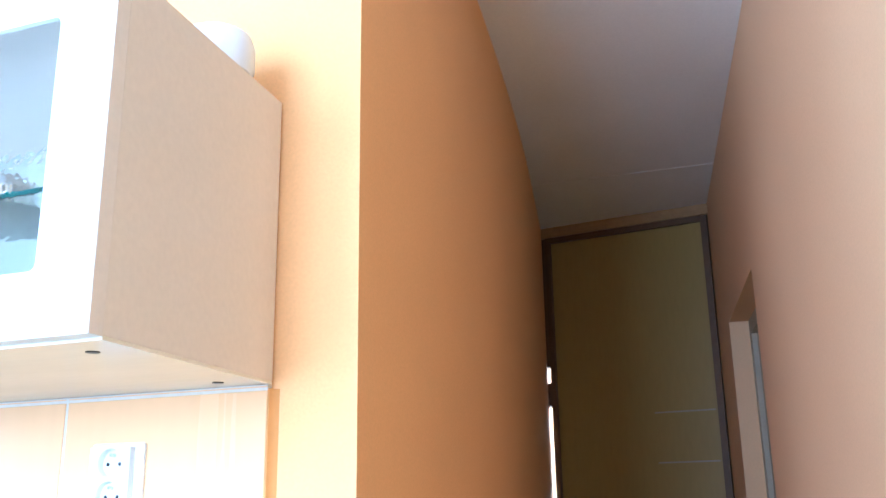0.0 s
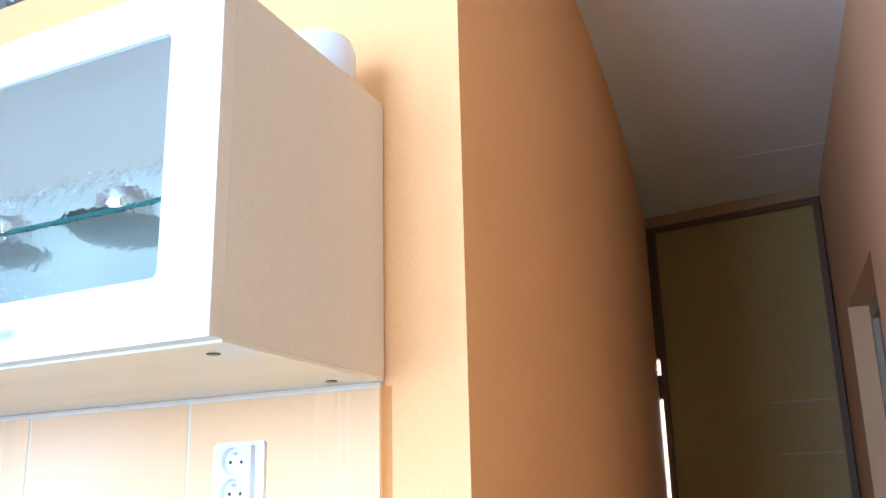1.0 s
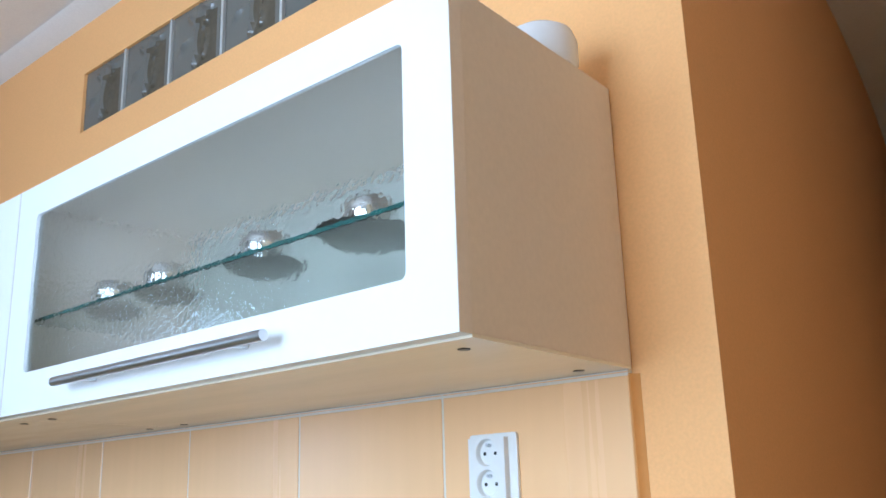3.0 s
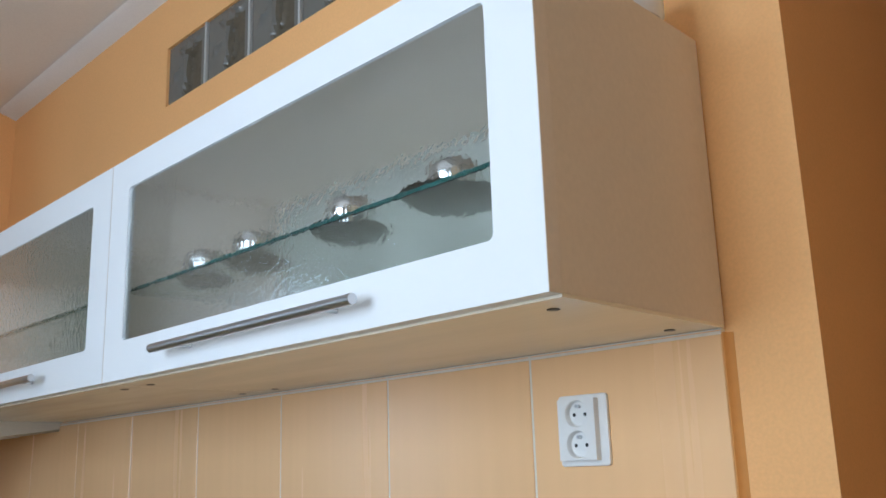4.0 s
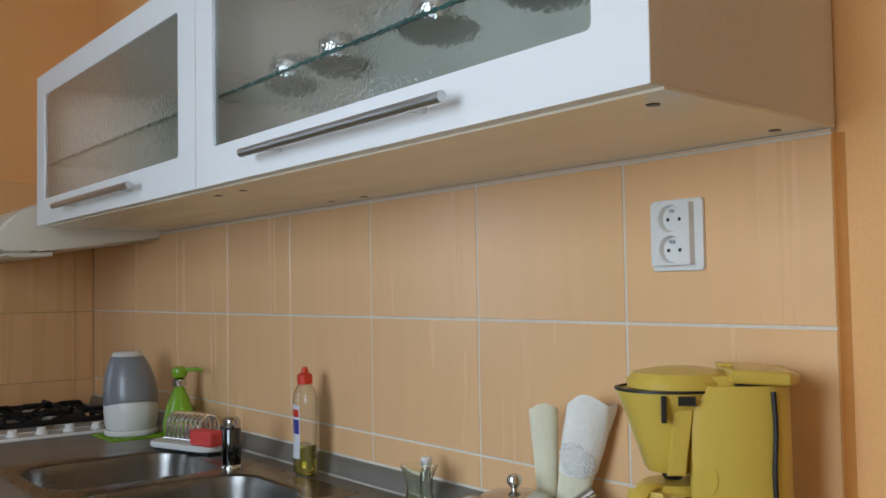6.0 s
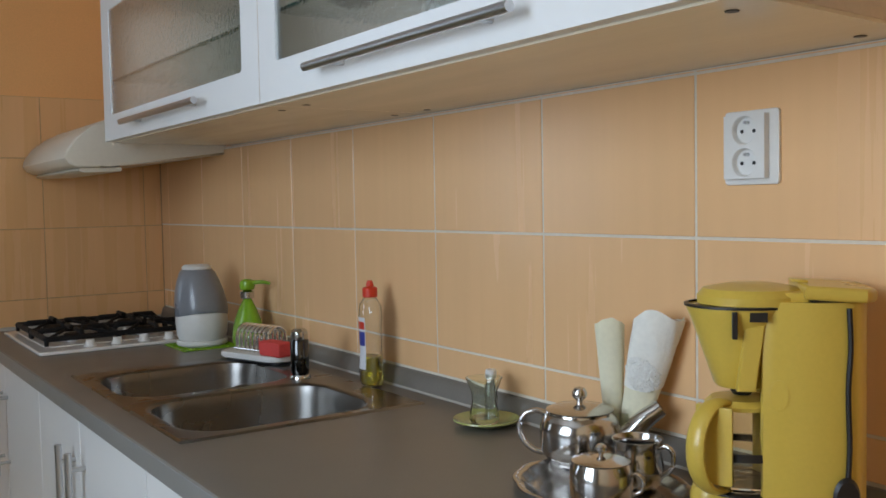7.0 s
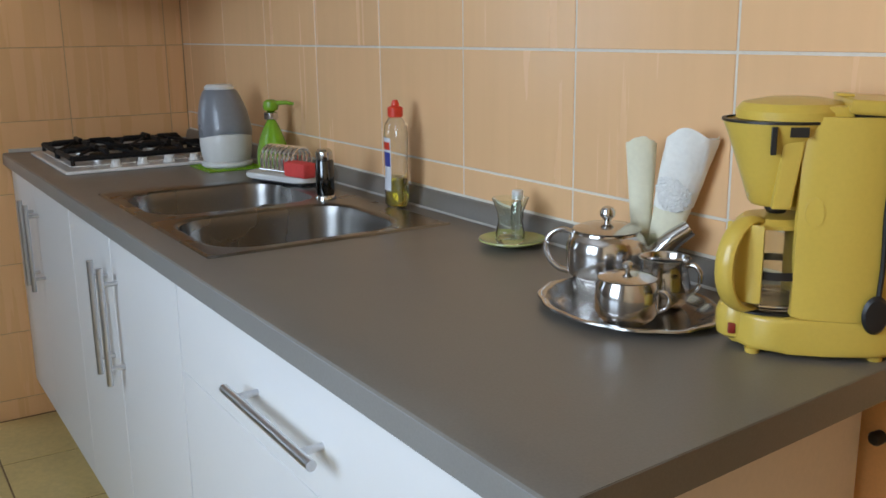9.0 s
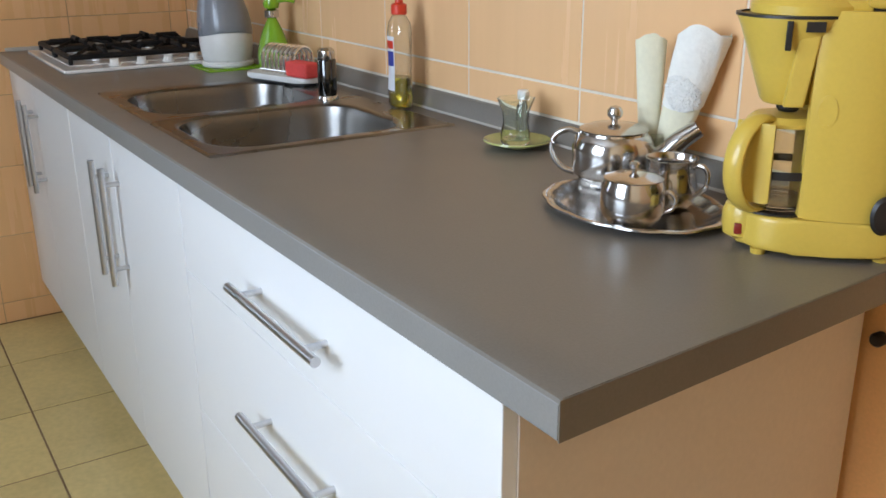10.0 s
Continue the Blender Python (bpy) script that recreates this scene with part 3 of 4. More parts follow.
part("edge_band", prism([(0.0002, -0.5965), (0.0014, -0.5965), (-0.0386, -0.0005), (-0.0398, -0.0005)], "z", WT - 0.0390, WT - 0.0006), M["worktop"], worktop, "laminate edge band at the open end")
# Front strip in a lighter grey for the window light it faces.
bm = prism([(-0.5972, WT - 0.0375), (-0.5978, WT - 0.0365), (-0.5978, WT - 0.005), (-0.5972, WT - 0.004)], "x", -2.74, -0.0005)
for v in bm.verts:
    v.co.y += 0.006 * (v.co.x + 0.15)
part("front_edge", bm, M["lit_edge"], worktop, "laminate front edge lightened for the window light it faces")
bm = prism([(0.0, WT + 0.0005), (-0.018, WT + 0.0005), (-0.017, WT + 0.010), (-0.011, WT + 0.032), (-0.006, WT + 0.038), (0.0, WT + 0.039)], "x", -2.738, -0.041)
up = solid("upstand", bm, M["worktop"], "grey upstand strip between worktop and tiles", "upstand")
part("sealant", prism([(-0.0182, WT + 0.0005), (-0.0215, WT + 0.0005), (-0.0182, WT + 0.004)], "x", -2.738, -0.041), M["sealant"], up, "pale sealant bead")

solid("sealant_strip", prism([(-2.7395, WT + 0.0005), (-2.729, WT + 0.0005), (-2.734, WT + 0.009), (-2.7395, WT + 0.011)], "y", -0.594, -0.0185), M["sealant"], "pale sealant strip between worktop and tiled wall", "sealant")

BASE_Z0, BASE_Z1, FY = 0.128, 0.8600, -0.574


def base_cabinet(x0, x1, label, slant=0.0):
    c = thing("base_cabinet", ((x0 + x1) / 2, -0.28, 0.0), label, "cabinet", "base cabinets under the worktop")
    o = (x0 + x1) / 2
    a, b = x0 - o, x1 - o
    part("side_panel", box(a, a + 0.018, FY + 0.28, 0.272, BASE_Z0, BASE_Z1), M["carcass"], c)
    part("side_panel", prism([(b - 0.018, FY + 0.28), (b, FY + 0.28), (b - slant, 0.272), (b - slant - 0.018, 0.272)], "z", BASE_Z0, BASE_Z1), M["carcass"], c)
    part("bottom_panel", box(a + 0.018, b - 0.0185 - slant, FY + 0.28, 0.272, BASE_Z0, BASE_Z0 + 0.018), M["carcass"], c)
    part("back_panel", box(a + 0.018, b - 0.0185 - slant, 0.262, 0.271, BASE_Z0 + 0.018, BASE_Z1), M["carcass"], c)
    part("plinth", box(a, b, -0.235, -0.22, 0.0, BASE_Z0 - 0.002), M["white"], c, "white plinth")
    return c, o


def front_panel(c, o, name, x0, x1, z0, z1):
    return part(name, box(x0 - o + 0.0021, x1 - o - 0.0021, FY + 0.28 - 0.018, FY + 0.28 - 0.0003, z0, z1, 0.0015, 2), M["white"], c, "white front")


c, o = base_cabinet(-1.005, -0.079, "white three-drawer base cabinet with bar handles", slant=0.036)
for z0, z1, hz in ((0.7006, 0.8595, 0.777), (0.4306, 0.6994, 0.571), (0.130, 0.4294, 0.33)):
    d = front_panel(c, o, "drawer", -1.005, -0.079, z0, z1)
    bar_handle(d, 0.289, "x", (-0.546 - o, FY + 0.28 - 0.018, hz), r=0.007, gap=0.034)
for x0, x1, xm, hs in ((-1.872, -1.006, -1.466, (-1.510, -1.424)), (-2.738, -1.873, -2.35, (-2.40, -2.312))):
    c, o = base_cabinet(x0, x1, "white two-door base cabinet with long bar handles")
    for a, b, hx in ((x0, xm, hs[0]), (xm, x1, hs[1])):
        d = front_panel(c, o, "door", a, b, 0.130, 0.8595)
        bar_handle(d, 0.256, "z", (hx - o, FY + 0.28 - 0.018, 0.669), r=0.007, gap=0.034)

# Small dark knob of unknown use.
bumper = solid("wall_bumper", lathe([(0, 0), (0.009, 0), (0.0095, 0.012), (0.007, 0.016), (0, 0.017)], 16), M["black"], "small dark round knob on the wall beside the cabinet", "bumper")
bumper.matrix_basis = Matrix.Translation((-0.098, 0.0098, 0.764)) @ pose(0, 0, 0, 90, 0, 0)

# ---- sink ----
sink = thing("sink", ((SX0 + SX1) / 2, (SY0 + SY1) / 2, WT), "stainless steel double bowl sink set in the worktop", "sink")
ox, oy = (SX0 + SX1) / 2, (SY0 + SY1) / 2
hx, hy = (SX1 - SX0) / 2, (SY1 - SY0) / 2


def bowl_cell(x0, x1, y0, y1, bx0, bx1, by0, by1, depth):
    """A piece of the sink's deck with one rounded bowl pressed into it."""
    bm = bmesh.new()
    r = 0.085
    rim = rounded(bx0, bx1, by0, by1, r, 8)
    n = len(rim)
    q = n // 4
    rings = []
    for inset, z in ((-0.012, 0.004), (-0.003, 0.0035), (0.002, 0.0), (0.006, -0.02), (0.012, depth * 0.8), (0.024, depth * 0.95), (0.05, depth)):
        pts = rounded(bx0 + inset, bx1 - inset, by0 + inset, by1 - inset, max(0.02, r - inset), 8)
        rings.append([bm.verts.new((p[0], p[1], z)) for p in pts])
    for a, b in zip(rings, rings[1:]):
        for i in range(n):
            bm.faces.new((a[i], a[(i + 1) % n], b[(i + 1) % n], b[i]))
    bm.faces.new(rings[-1])
    out = [bm.verts.new((p[0], p[1], 0.004)) for p in ((x1, y1), (x0, y1), (x0, y0), (x1, y0))]
    for i in range(4):
        seg = rings[0][i * q:(i + 1) * q]
        for a, b in zip(seg, seg[1:]):
            bm.faces.new((out[i], a, b))
        bm.faces.new((out[i], seg[-1], rings[0][((i + 1) * q) % n], out[(i + 1) % 4]))
    return bm


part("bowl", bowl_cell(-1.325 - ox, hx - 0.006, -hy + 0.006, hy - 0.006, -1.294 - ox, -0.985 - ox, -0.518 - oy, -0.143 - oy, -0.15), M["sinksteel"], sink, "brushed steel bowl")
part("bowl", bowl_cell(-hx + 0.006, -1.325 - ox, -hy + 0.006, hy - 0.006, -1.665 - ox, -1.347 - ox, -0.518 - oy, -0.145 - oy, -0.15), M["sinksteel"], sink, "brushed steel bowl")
bm = bmesh.new()
for pts in ([(-hx, 0.0003), (-hx + 0.003, 0.0032), (-hx + 0.006, 0.004), (-hx + 0.006, 0.0003)], [(hx, 0.0003), (hx - 0.003, 0.0032), (hx - 0.006, 0.004), (hx - 0.006, 0.0003)]):
    prism(pts, "y", -hy, hy, bm=bm)
for pts in ([(-hy, 0.0003), (-hy + 0.003, 0.0032), (-hy + 0.006, 0.004), (-hy + 0.006, 0.0003)], [(hy, 0.0003), (hy - 0.003, 0.0032), (hy - 0.006, 0.004), (hy - 0.006, 0.0003)]):
    prism(pts, "x", -hx + 0.006, hx - 0.006, bm=bm)
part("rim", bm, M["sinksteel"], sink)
for bxc in (-1.16, -1.515):
    part("drain", lathe([(0, -0.146), (0.034, -0.146), (0.038, -0.1485), (0.038, -0.151)], 24, center=(bxc - ox, -0.33 - oy)), M["chrome"], sink, "round drain")
part("overflow_slot", box(-1.35 - ox, -1.33 - ox, -0.30 - oy, -0.27 - oy, 0.0041, 0.0046), M["black"], sink)

tap = thing("tap", (-1.335, -0.150, WT + 0.004), "short chrome mixer tap, body darkened for its reflection", "tap")
part("base_ring", lathe([(0, 0), (0.0235, 0), (0.0235, 0.006), (0.021, 0.010), (0, 0.010)], 24), M["chrome"], tap)
# The dark reflection in the chrome is put into the body's colour.
part("body", lathe([(0.019, 0.009), (0.0205, 0.02), (0.0205, 0.085), (0.019, 0.088), (0, 0.088)], 28), M["tapdark"], tap, "chrome body darkened for the dark reflection in it")
part("cap", lathe([(0, 0.112), (0.012, 0.112), (0.018, 0.106), (0.019, 0.094), (0.0185, 0.0885)], 24), M["chrome"], tap)
part("lever", tube([(0.012, -0.004, 0.1), (0.03, -0.012, 0.102), (0.044, -0.018, 0.096)], [0.006, 0.005, 0.004], 10), M["chrome"], tap)

# ---- hob ----
hob = thing("gas_hob", (-2.36, -0.315, WT), "white enamel gas hob with black pan supports", "hob")
part("plate", prism(rounded(-0.27, 0.272, -0.232, 0.235, 0.012, 4), "z", 0.0005, 0.010, bevel=0.004), M["enamel"], hob)
part("tray", prism(rounded(-0.25, 0.19, -0.20, 0.205, 0.03, 5), "z", 0.0102, 0.0125, bevel=0.001), M["enamel"], hob)
for i in range(4):
    x, y = 0.232, -0.092 + 0.0735 * i
    k = part("knob", lathe([(0.0165, 0.0102), (0.0165, 0.013), (0.0135, 0.0145), (0.012, 0.023), (0.010, 0.0255), (0, 0.026)], 24, center=(x, y)), M["whiteplastic"], hob, "white control knob")
    part("grip", box(x - 0.003, x + 0.003, y - 0.0115, y + 0.0115, 0.023, 0.0285, 0.001), M["whiteplastic"], k)
for bx_, by_, br in ((-0.14, -0.10, 0.045), (-0.14, 0.11, 0.032), (0.08, -0.10, 0.032), (0.08, 0.11, 0.04)):
    k = part("burner", lathe([(br + 0.012, 0.0126), (br + 0.010, 0.019), (br, 0.020), (br, 0.026), (0, 0.026)], 24, center=(bx_, by_)), M["steel"], hob)
    part("burner_cap", lathe([(br - 0.004, 0.0262), (br - 0.004, 0.031), (br - 0.01, 0.033), (0, 0.033)], 24, center=(bx_, by_)), M["iron"], k, "black burner cap")
for gx in (-0.14, 0.08):
    bm = bmesh.new()
    x0, x1, y0, y1, z = gx - 0.10, gx + 0.10, -0.195, 0.20, 0.044
    for p0, p1 in (((x0, y0), (x1, y0)), ((x1, y0), (x1, y1)), ((x1, y1), (x0, y1)), ((x0, y1), (x0, y0)), ((x0, 0), (x1, 0))):
        tube([(*p0, z - 0.012), (*p1, z - 0.012)], 0.0080, 8, bm=bm)
    for by_ in (-0.10, 0.11):
        for dx, dy in ((1, 0), (-1, 0), (0, 1), (0, -1), (0.7, 0.7), (-0.7, 0.7), (0.7, -0.7), (-0.7, -0.7)):
            ex, ey = gx + dx * 0.1, by_ + dy * 0.095
            if dx * dy:
                tube([(gx + dx * 0.125, by_ + dy * 0.12, z - 0.010), (gx + dx * 0.05, by_ + dy * 0.05, z + 0.0015)], 0.0045, 8, bm=bm)
                continue
            tube([(ex, ey, z - 0.012), (ex - dx * 0.012, ey - dy * 0.012, z + 0.002), (gx + dx * 0.022, by_ + dy * 0.022, z + 0.002)], 0.0076, 8, bm=bm)
    for cx in (x0, x1):
        for cy in (y0, 0, y1):
            tube([(cx, cy, 0.0125), (cx, cy, z - 0.008)], 0.006, 8, bm=bm)
    part("pan_support", bm, M["iron"], hob, "black pan support")

# ---- double socket ----
so = thing("wall_socket", (-0.250, -0.0005, 1.304), "white double wall socket on the tiles", "socket")
part("frame", prism(rounded(-0.0425, 0.0425, 0, 0.098, 0.005, 3), "y", 0.0, -0.0065, bevel=0.0018), M["whiteplastic"], so)


def pierced(cx, cz, w, h, r, y, bm):
    ring = [(cx + r * math.cos(2 * math.pi * i / 32), cz + r * math.sin(2 * math.pi * i / 32)) for i in range(32)]
    rv = [bm.verts.new((p[0], y, p[1])) for p in ring]
    cs = [bm.verts.new((cx + sx * w / 2, y, cz + sz * h / 2)) for sx, sz in ((1, 1), (-1, 1), (-1, -1), (1, -1))]
    for i in range(32):
        k = ((i // 8)) % 4
        bm.faces.new((cs[k], rv[i], rv[(i + 1) % 32]))
    for k in range(4):
        bm.faces.new((cs[k], rv[(k + 1) * 8 % 32], cs[(k + 1) % 4]))
    prev = rv
    for rr, yy in ((r - 0.001, y + 0.0012), (r - 0.0016, y + 0.0085), (r - 0.003, y + 0.0094)):
        cur = [bm.verts.new((cx + rr * math.cos(2 * math.pi * i / 32), yy, cz + rr * math.sin(2 * math.pi * i / 32))) for i in range(32)]
        for i in range(32):
            bm.faces.new((prev[i], prev[(i + 1) % 32], cur[(i + 1) % 32], cur[i]))
        prev = cur
    bm.faces.new(prev)


bm = bmesh.new()
pierced(-0.004, 0.0715, 0.064, 0.041, 0.0192, -0.0165, bm)
pierced(-0.004, 0.0295, 0.064, 0.043, 0.0192, -0.0165, bm)
prism(rounded(-0.036, 0.028, 0.008, 0.092, 0.0001, 1), "y", -0.0066, -0.0164, bm=bm)
for f in [f for f in bm.faces if len(f.verts) == 8 and f.calc_center_median().y < -0.016]:
    bm.faces.remove(f)
part("cover", bm, M["whiteplastic"], so, "white cover with two round wells")
for cz in (0.0715, 0.0295):
    for dx in (-0.0095, 0.0095):
        part("contact_hole", lathe([(0, 0), (0.0026, 0), (0.0026, 0.0006), (0, 0.0006)], 12), M["black"], so, at=Matrix.Translation((-0.004 + dx, -0.0072, cz - 0.001)) @ pose(0, 0, 0, 90, 0, 0))
    part("earth_pin", tube([(-0.004, -0.0072, cz + 0.0105), (-0.004, -0.015, cz + 0.0105)], 0.0024, 10), M["steel"], so, "steel earth pin")

# ---- things on the worktop, from the hob to the open end ----
hu = thing("humidifier", (-1.995, -0.135, WT + 0.004), "smoke grey and white plastic jug-shaped appliance", "appliance")
part("foot", lathe([(0, 0), (0.066, 0), (0.07, 0.004), (0.07, 0.012), (0.066, 0.016)], 36), M["whiteplastic"], hu)
part("lower_body", lathe([(0.064, 0.0165), (0.068, 0.03), (0.0715, 0.06), (0.0712, 0.084), (0.069, 0.092), (0, 0.092)], 36), M["whiteplastic"], hu, "white lower half")
def lean(bm, z0, dx, dy):
    for v in bm.verts:
        k = max(0.0, (v.co.z - z0) / 0.12)
        v.co.x += dx * k
        v.co.y += dy * k
    return bm


def seam(bm):
    for v in bm.verts:
        if v.co.z < 0.105:
            a = math.atan2(v.co.y, v.co.x)
            v.co.z += 0.0065 * math.sin(2 * a + 1.9) * (0.110 - v.co.z) / 0.022
    return bm


part("tank", lean(seam(lathe([(0.0722, 0.088), (0.0730, 0.096), (0.0728, 0.102), (0.0715, 0.122), (0.067, 0.150), (0.0585, 0.180), (0.049, 0.203), (0.042, 0.211), (0, 0.213)], 48)), 0.10, -0.004, -0.009), M["greyplastic"], hu, "smoke grey upper tank")
part("cap", lean(lathe([(0.040, 0.2115), (0.041, 0.217), (0.033, 0.224), (0, 0.226)], 28), 0.10, -0.004, -0.009), M["whiteplastic"], hu, "white cap")

mat_ob = thing("mat", (-1.985, -0.14, WT), "small lime green lattice mat under the appliance", "mat")
bm = bmesh.new()
for i in range(7):
    s = -0.078 + 0.026 * i
    tube([(s, -0.08, 0.002), (s, 0.08, 0.002)], 0.0024, 6, bm=bm)
    tube([(-0.08, s, 0.002), (0.08, s, 0.002)], 0.0024, 6, bm=bm)
part("lattice", bm, M["green"], mat_ob)

ds = thing("soap_dispenser", (-1.805, -0.075, WT), "lime green soap dispenser with a pump head", "dispenser")
part("bottle", lathe([(0, 0), (0.034, 0), (0.041, 0.004), (0.0465, 0.018), (0.0485, 0.036), (0.0465, 0.056), (0.039, 0.082), (0.028, 0.108), (0.017, 0.127), (0.0125, 0.135), (0, 0.137)], 40, sy=0.62), M["green"], ds)
part("collar", lathe([(0.0125, 0.1365), (0.014, 0.138), (0.014, 0.154), (0.008, 0.157), (0, 0.157)], 24), M["chrome"], ds, "chrome collar")
hd = part("pump_head", lathe([(0.008, 0.1575), (0.014, 0.160), (0.016, 0.170), (0.014, 0.181), (0.008, 0.186), (0, 0.187)], 24), M["green"], ds)
part("spout", tube([(0.006, 0.006, 0.177), (0.022, 0.024, 0.179), (0.032, 0.036, 0.175)], [0.006, 0.005, 0.0038], 10), M["green"], hd)

ds.matrix_basis = ds.matrix_basis @ Matrix.Diagonal((1.3, 1.3, 1.04, 1))

RACK = Vector((-1.645, -0.120, WT + 0.0045))
dish = thing("sponge_rack", RACK, "white dish with chrome hoops holding a red sponge", "rack", turn=18)
bm = prism(rounded(-0.098, 0.128, -0.050, 0.050, 0.030, 6), "z", 0.0065, 0.020, bevel=0.0045, seg=3)
part("dish", bm, M["whiteplastic"], dish, "white rounded dish")
part("foot_plate", prism(rounded(-0.086, 0.116, -0.040, 0.040, 0.025, 5), "z", 0.0, 0.0064), M["black"], dish, "dark underside")
for i in range(8):
    x = -0.050 + 0.0162 * i
    pts = [(x, -0.020, 0.0195), (x, -0.020, 0.05)] + arc((x, 0.010, 0.054), 0.030, 180, 0, 12, "yz") + [(x, 0.040, 0.05), (x, 0.040, 0.0195)]
    part("hoop", tube(pts, 0.0044, 10), M["hoopsteel"], dish, "chrome hoop")
part("rail", tube([(-0.056, -0.0245, 0.027), (0.068, -0.0245, 0.027)], 0.0025, 8), M["chrome"], dish, "chrome rail")
sp = solid("sponge", box(-0.041, 0.041, -0.021, 0.021, 0, 0.036, 0.006), M["sponge"], "red kitchen sponge lying in the rack", "sponge")
sp.matrix_basis = Matrix.Translation(RACK) @ pose(0, 0, 0, 0, 0, 18) @ Matrix.Translation((0.099, -0.0275, 0.0202)) @ pose(0, 0, 0, 0, 0, -6)

bo = thing("detergent_bottle", (-1.17, -0.062, WT + 0.0045), "clear detergent bottle with red cap, yellow liquid", "bottle")
prof = [(0, 0.001), (0.029, 0.001), (0.033, 0.006), (0.0335, 0.03), (0.030, 0.075), (0.0315, 0.12), (0.033, 0.15), (0.030, 0.17), (0.020, 0.183), (0.014, 0.187), (0.014, 0.193)]
inner = [(r - 0.0012, z - 0.0006) for r, z in prof[:0:-1]] + [(0, 0.003)]
part("shell", lathe(prof + inner, 36, sy=0.68), M["clear"], bo, "clear plastic shell")
part("liquid", lathe([(0, 0.0035), (0.0275, 0.0035), (0.0312, 0.0075), (0.0316, 0.03), (0.0292, 0.062), (0, 0.062)], 36, sy=0.66), M["liquid"], bo, "yellow liquid")
cp = part("cap", lathe([(0.0145, 0.187), (0.016, 0.189), (0.016, 0.206), (0.012, 0.209), (0, 0.2095)], 24), M["red"], bo, "red cap")
part("nozzle", lathe([(0.008, 0.2095), (0.0085, 0.213), (0.0055, 0.222), (0, 0.223)], 16), M["red"], cp)


def label_patch(a0, a1, z0, z1, off):
    bm = bmesh.new()
    cols = []
    for i in range(9):
        a = radians(a0 + (a1 - a0) * i / 8)
        col = []
        for j in range(7):
            z = z0 + (z1 - z0) * j / 6
            r = np.interp(z, [p[1] for p in prof[2:]], [p[0] for p in prof[2:]]) + off
            col.append(bm.verts.new((r * math.cos(a), 0.68 * r * math.sin(a), z)))
        cols.append(col)
    for i in range(8):
        for j in range(6):
            bm.faces.new((cols[i][j], cols[i + 1][j], cols[i + 1][j + 1], cols[i][j + 1]))
    return bm


lb = part("label", label_patch(200, 292, 0.035, 0.145, 0.0006), M["label_white"], bo, "printed label")
part("label_band", label_patch(204, 288, 0.085, 0.115, 0.001), M["label_blue"], lb)
part("label_band", label_patch(204, 288, 0.120, 0.136, 0.001), M["red"], lb)

sa = thing("saucer", (-0.742, -0.081, WT), "pale green glass saucer under a tea glass", "saucer")
part("plate", lathe([(0, 0.001), (0.03, 0.001), (0.045, 0.006), (0.058, 0.012), (0.0575, 0.0145), (0.044, 0.009), (0.03, 0.005), (0, 0.005)], 40), M["saucer"], sa)
tg = thing("tea_glass", (-0.746, -0.082, WT + 0.0055), "small tulip-shaped clear tea glass on a saucer", "glass")
po = [(0, 0), (0.023, 0), (0.026, 0.006), (0.025, 0.02), (0.021, 0.038), (0.023, 0.055), (0.032, 0.078)]
part("bowl", lathe(po + [(0.0308, 0.078), (0.0218, 0.055), (0.0195, 0.038), (0.0235, 0.02), (0.022, 0.009), (0, 0.008)], 32), M["greenglass"], tg)
vi_scale = 1.18
vi = thing("small_bottle", (-0.769, -0.049, WT + 0.0085), "tiny clear bottle with a white cap beside the tea glass", "bottle")
part("body", lathe([(0, 0), (0.009, 0), (0.0095, 0.003), (0.0095, 0.045), (0.006, 0.052), (0.006, 0.056), (0, 0.056)], 20), M["clear"], vi)
part("cap", lathe([(0, 0.0565), (0.0085, 0.0565), (0.0085, 0.068), (0.007, 0.070), (0, 0.070)], 20), M["whiteplastic"], vi, "white cap")

vi.matrix_basis = vi.matrix_basis @ Matrix.Scale(vi_scale, 4)

# steel tea set
TR = (-0.352, -0.184)
tray = thing("tray", (*TR, WT), "polished steel tray with a scalloped rim", "tray", turn=-4)
part("plate", lathe([(0, 0.002), (0.09, 0.002), (0.100, 0.004), (0.109, 0.011), (0.117, 0.0135), (0.121, 0.0125), (0.1215, 0.010), (0.117, 0.0105), (0.108, 0.007), (0.096, 0.0006), (0, 0.0005)], 240, wave=0.014, lobes=12, sx=1.12, sy=0.88), M["traysteel"], tray)
tz = WT + 0.0045
tp = thing("teapot", (-0.463, -0.120, tz), "polished steel teapot with a ball knob", "teapot")
part("body", lathe([(0, 0), (0.036, 0), (0.038, 0.003), (0.044, 0.006), (0.052, 0.014), (0.0555, 0.026), (0.0555, 0.052), (0.052, 0.064), (0.046, 0.070), (0.0455, 0.073), (0, 0.073)], 48), M["chrome"], tp)
ld = part("lid", lathe([(0.0465, 0.0735), (0.047, 0.0755), (0.036, 0.080), (0.015, 0.083), (0.005, 0.084), (0, 0.084)], 40), M["chrome"], tp)
part("knob", lathe([(0.004, 0.083), (0.0045, 0.087), (0.010, 0.093), (0.0105, 0.099), (0.007, 0.105), (0, 0.107)], 24), M["chrome"], ld, "ball knob")
hdir = Vector((-0.75, -0.66))
part("handle", tube(smooth_path([(hdir.x * s, hdir.y * s, z) for s, z in ((0.048, 0.068), (0.062, 0.071), (0.078, 0.064), (0.085, 0.046), (0.079, 0.028), (0.066, 0.016), (0.052, 0.012))]), 0.0042, 14), M["chrome"], tp)
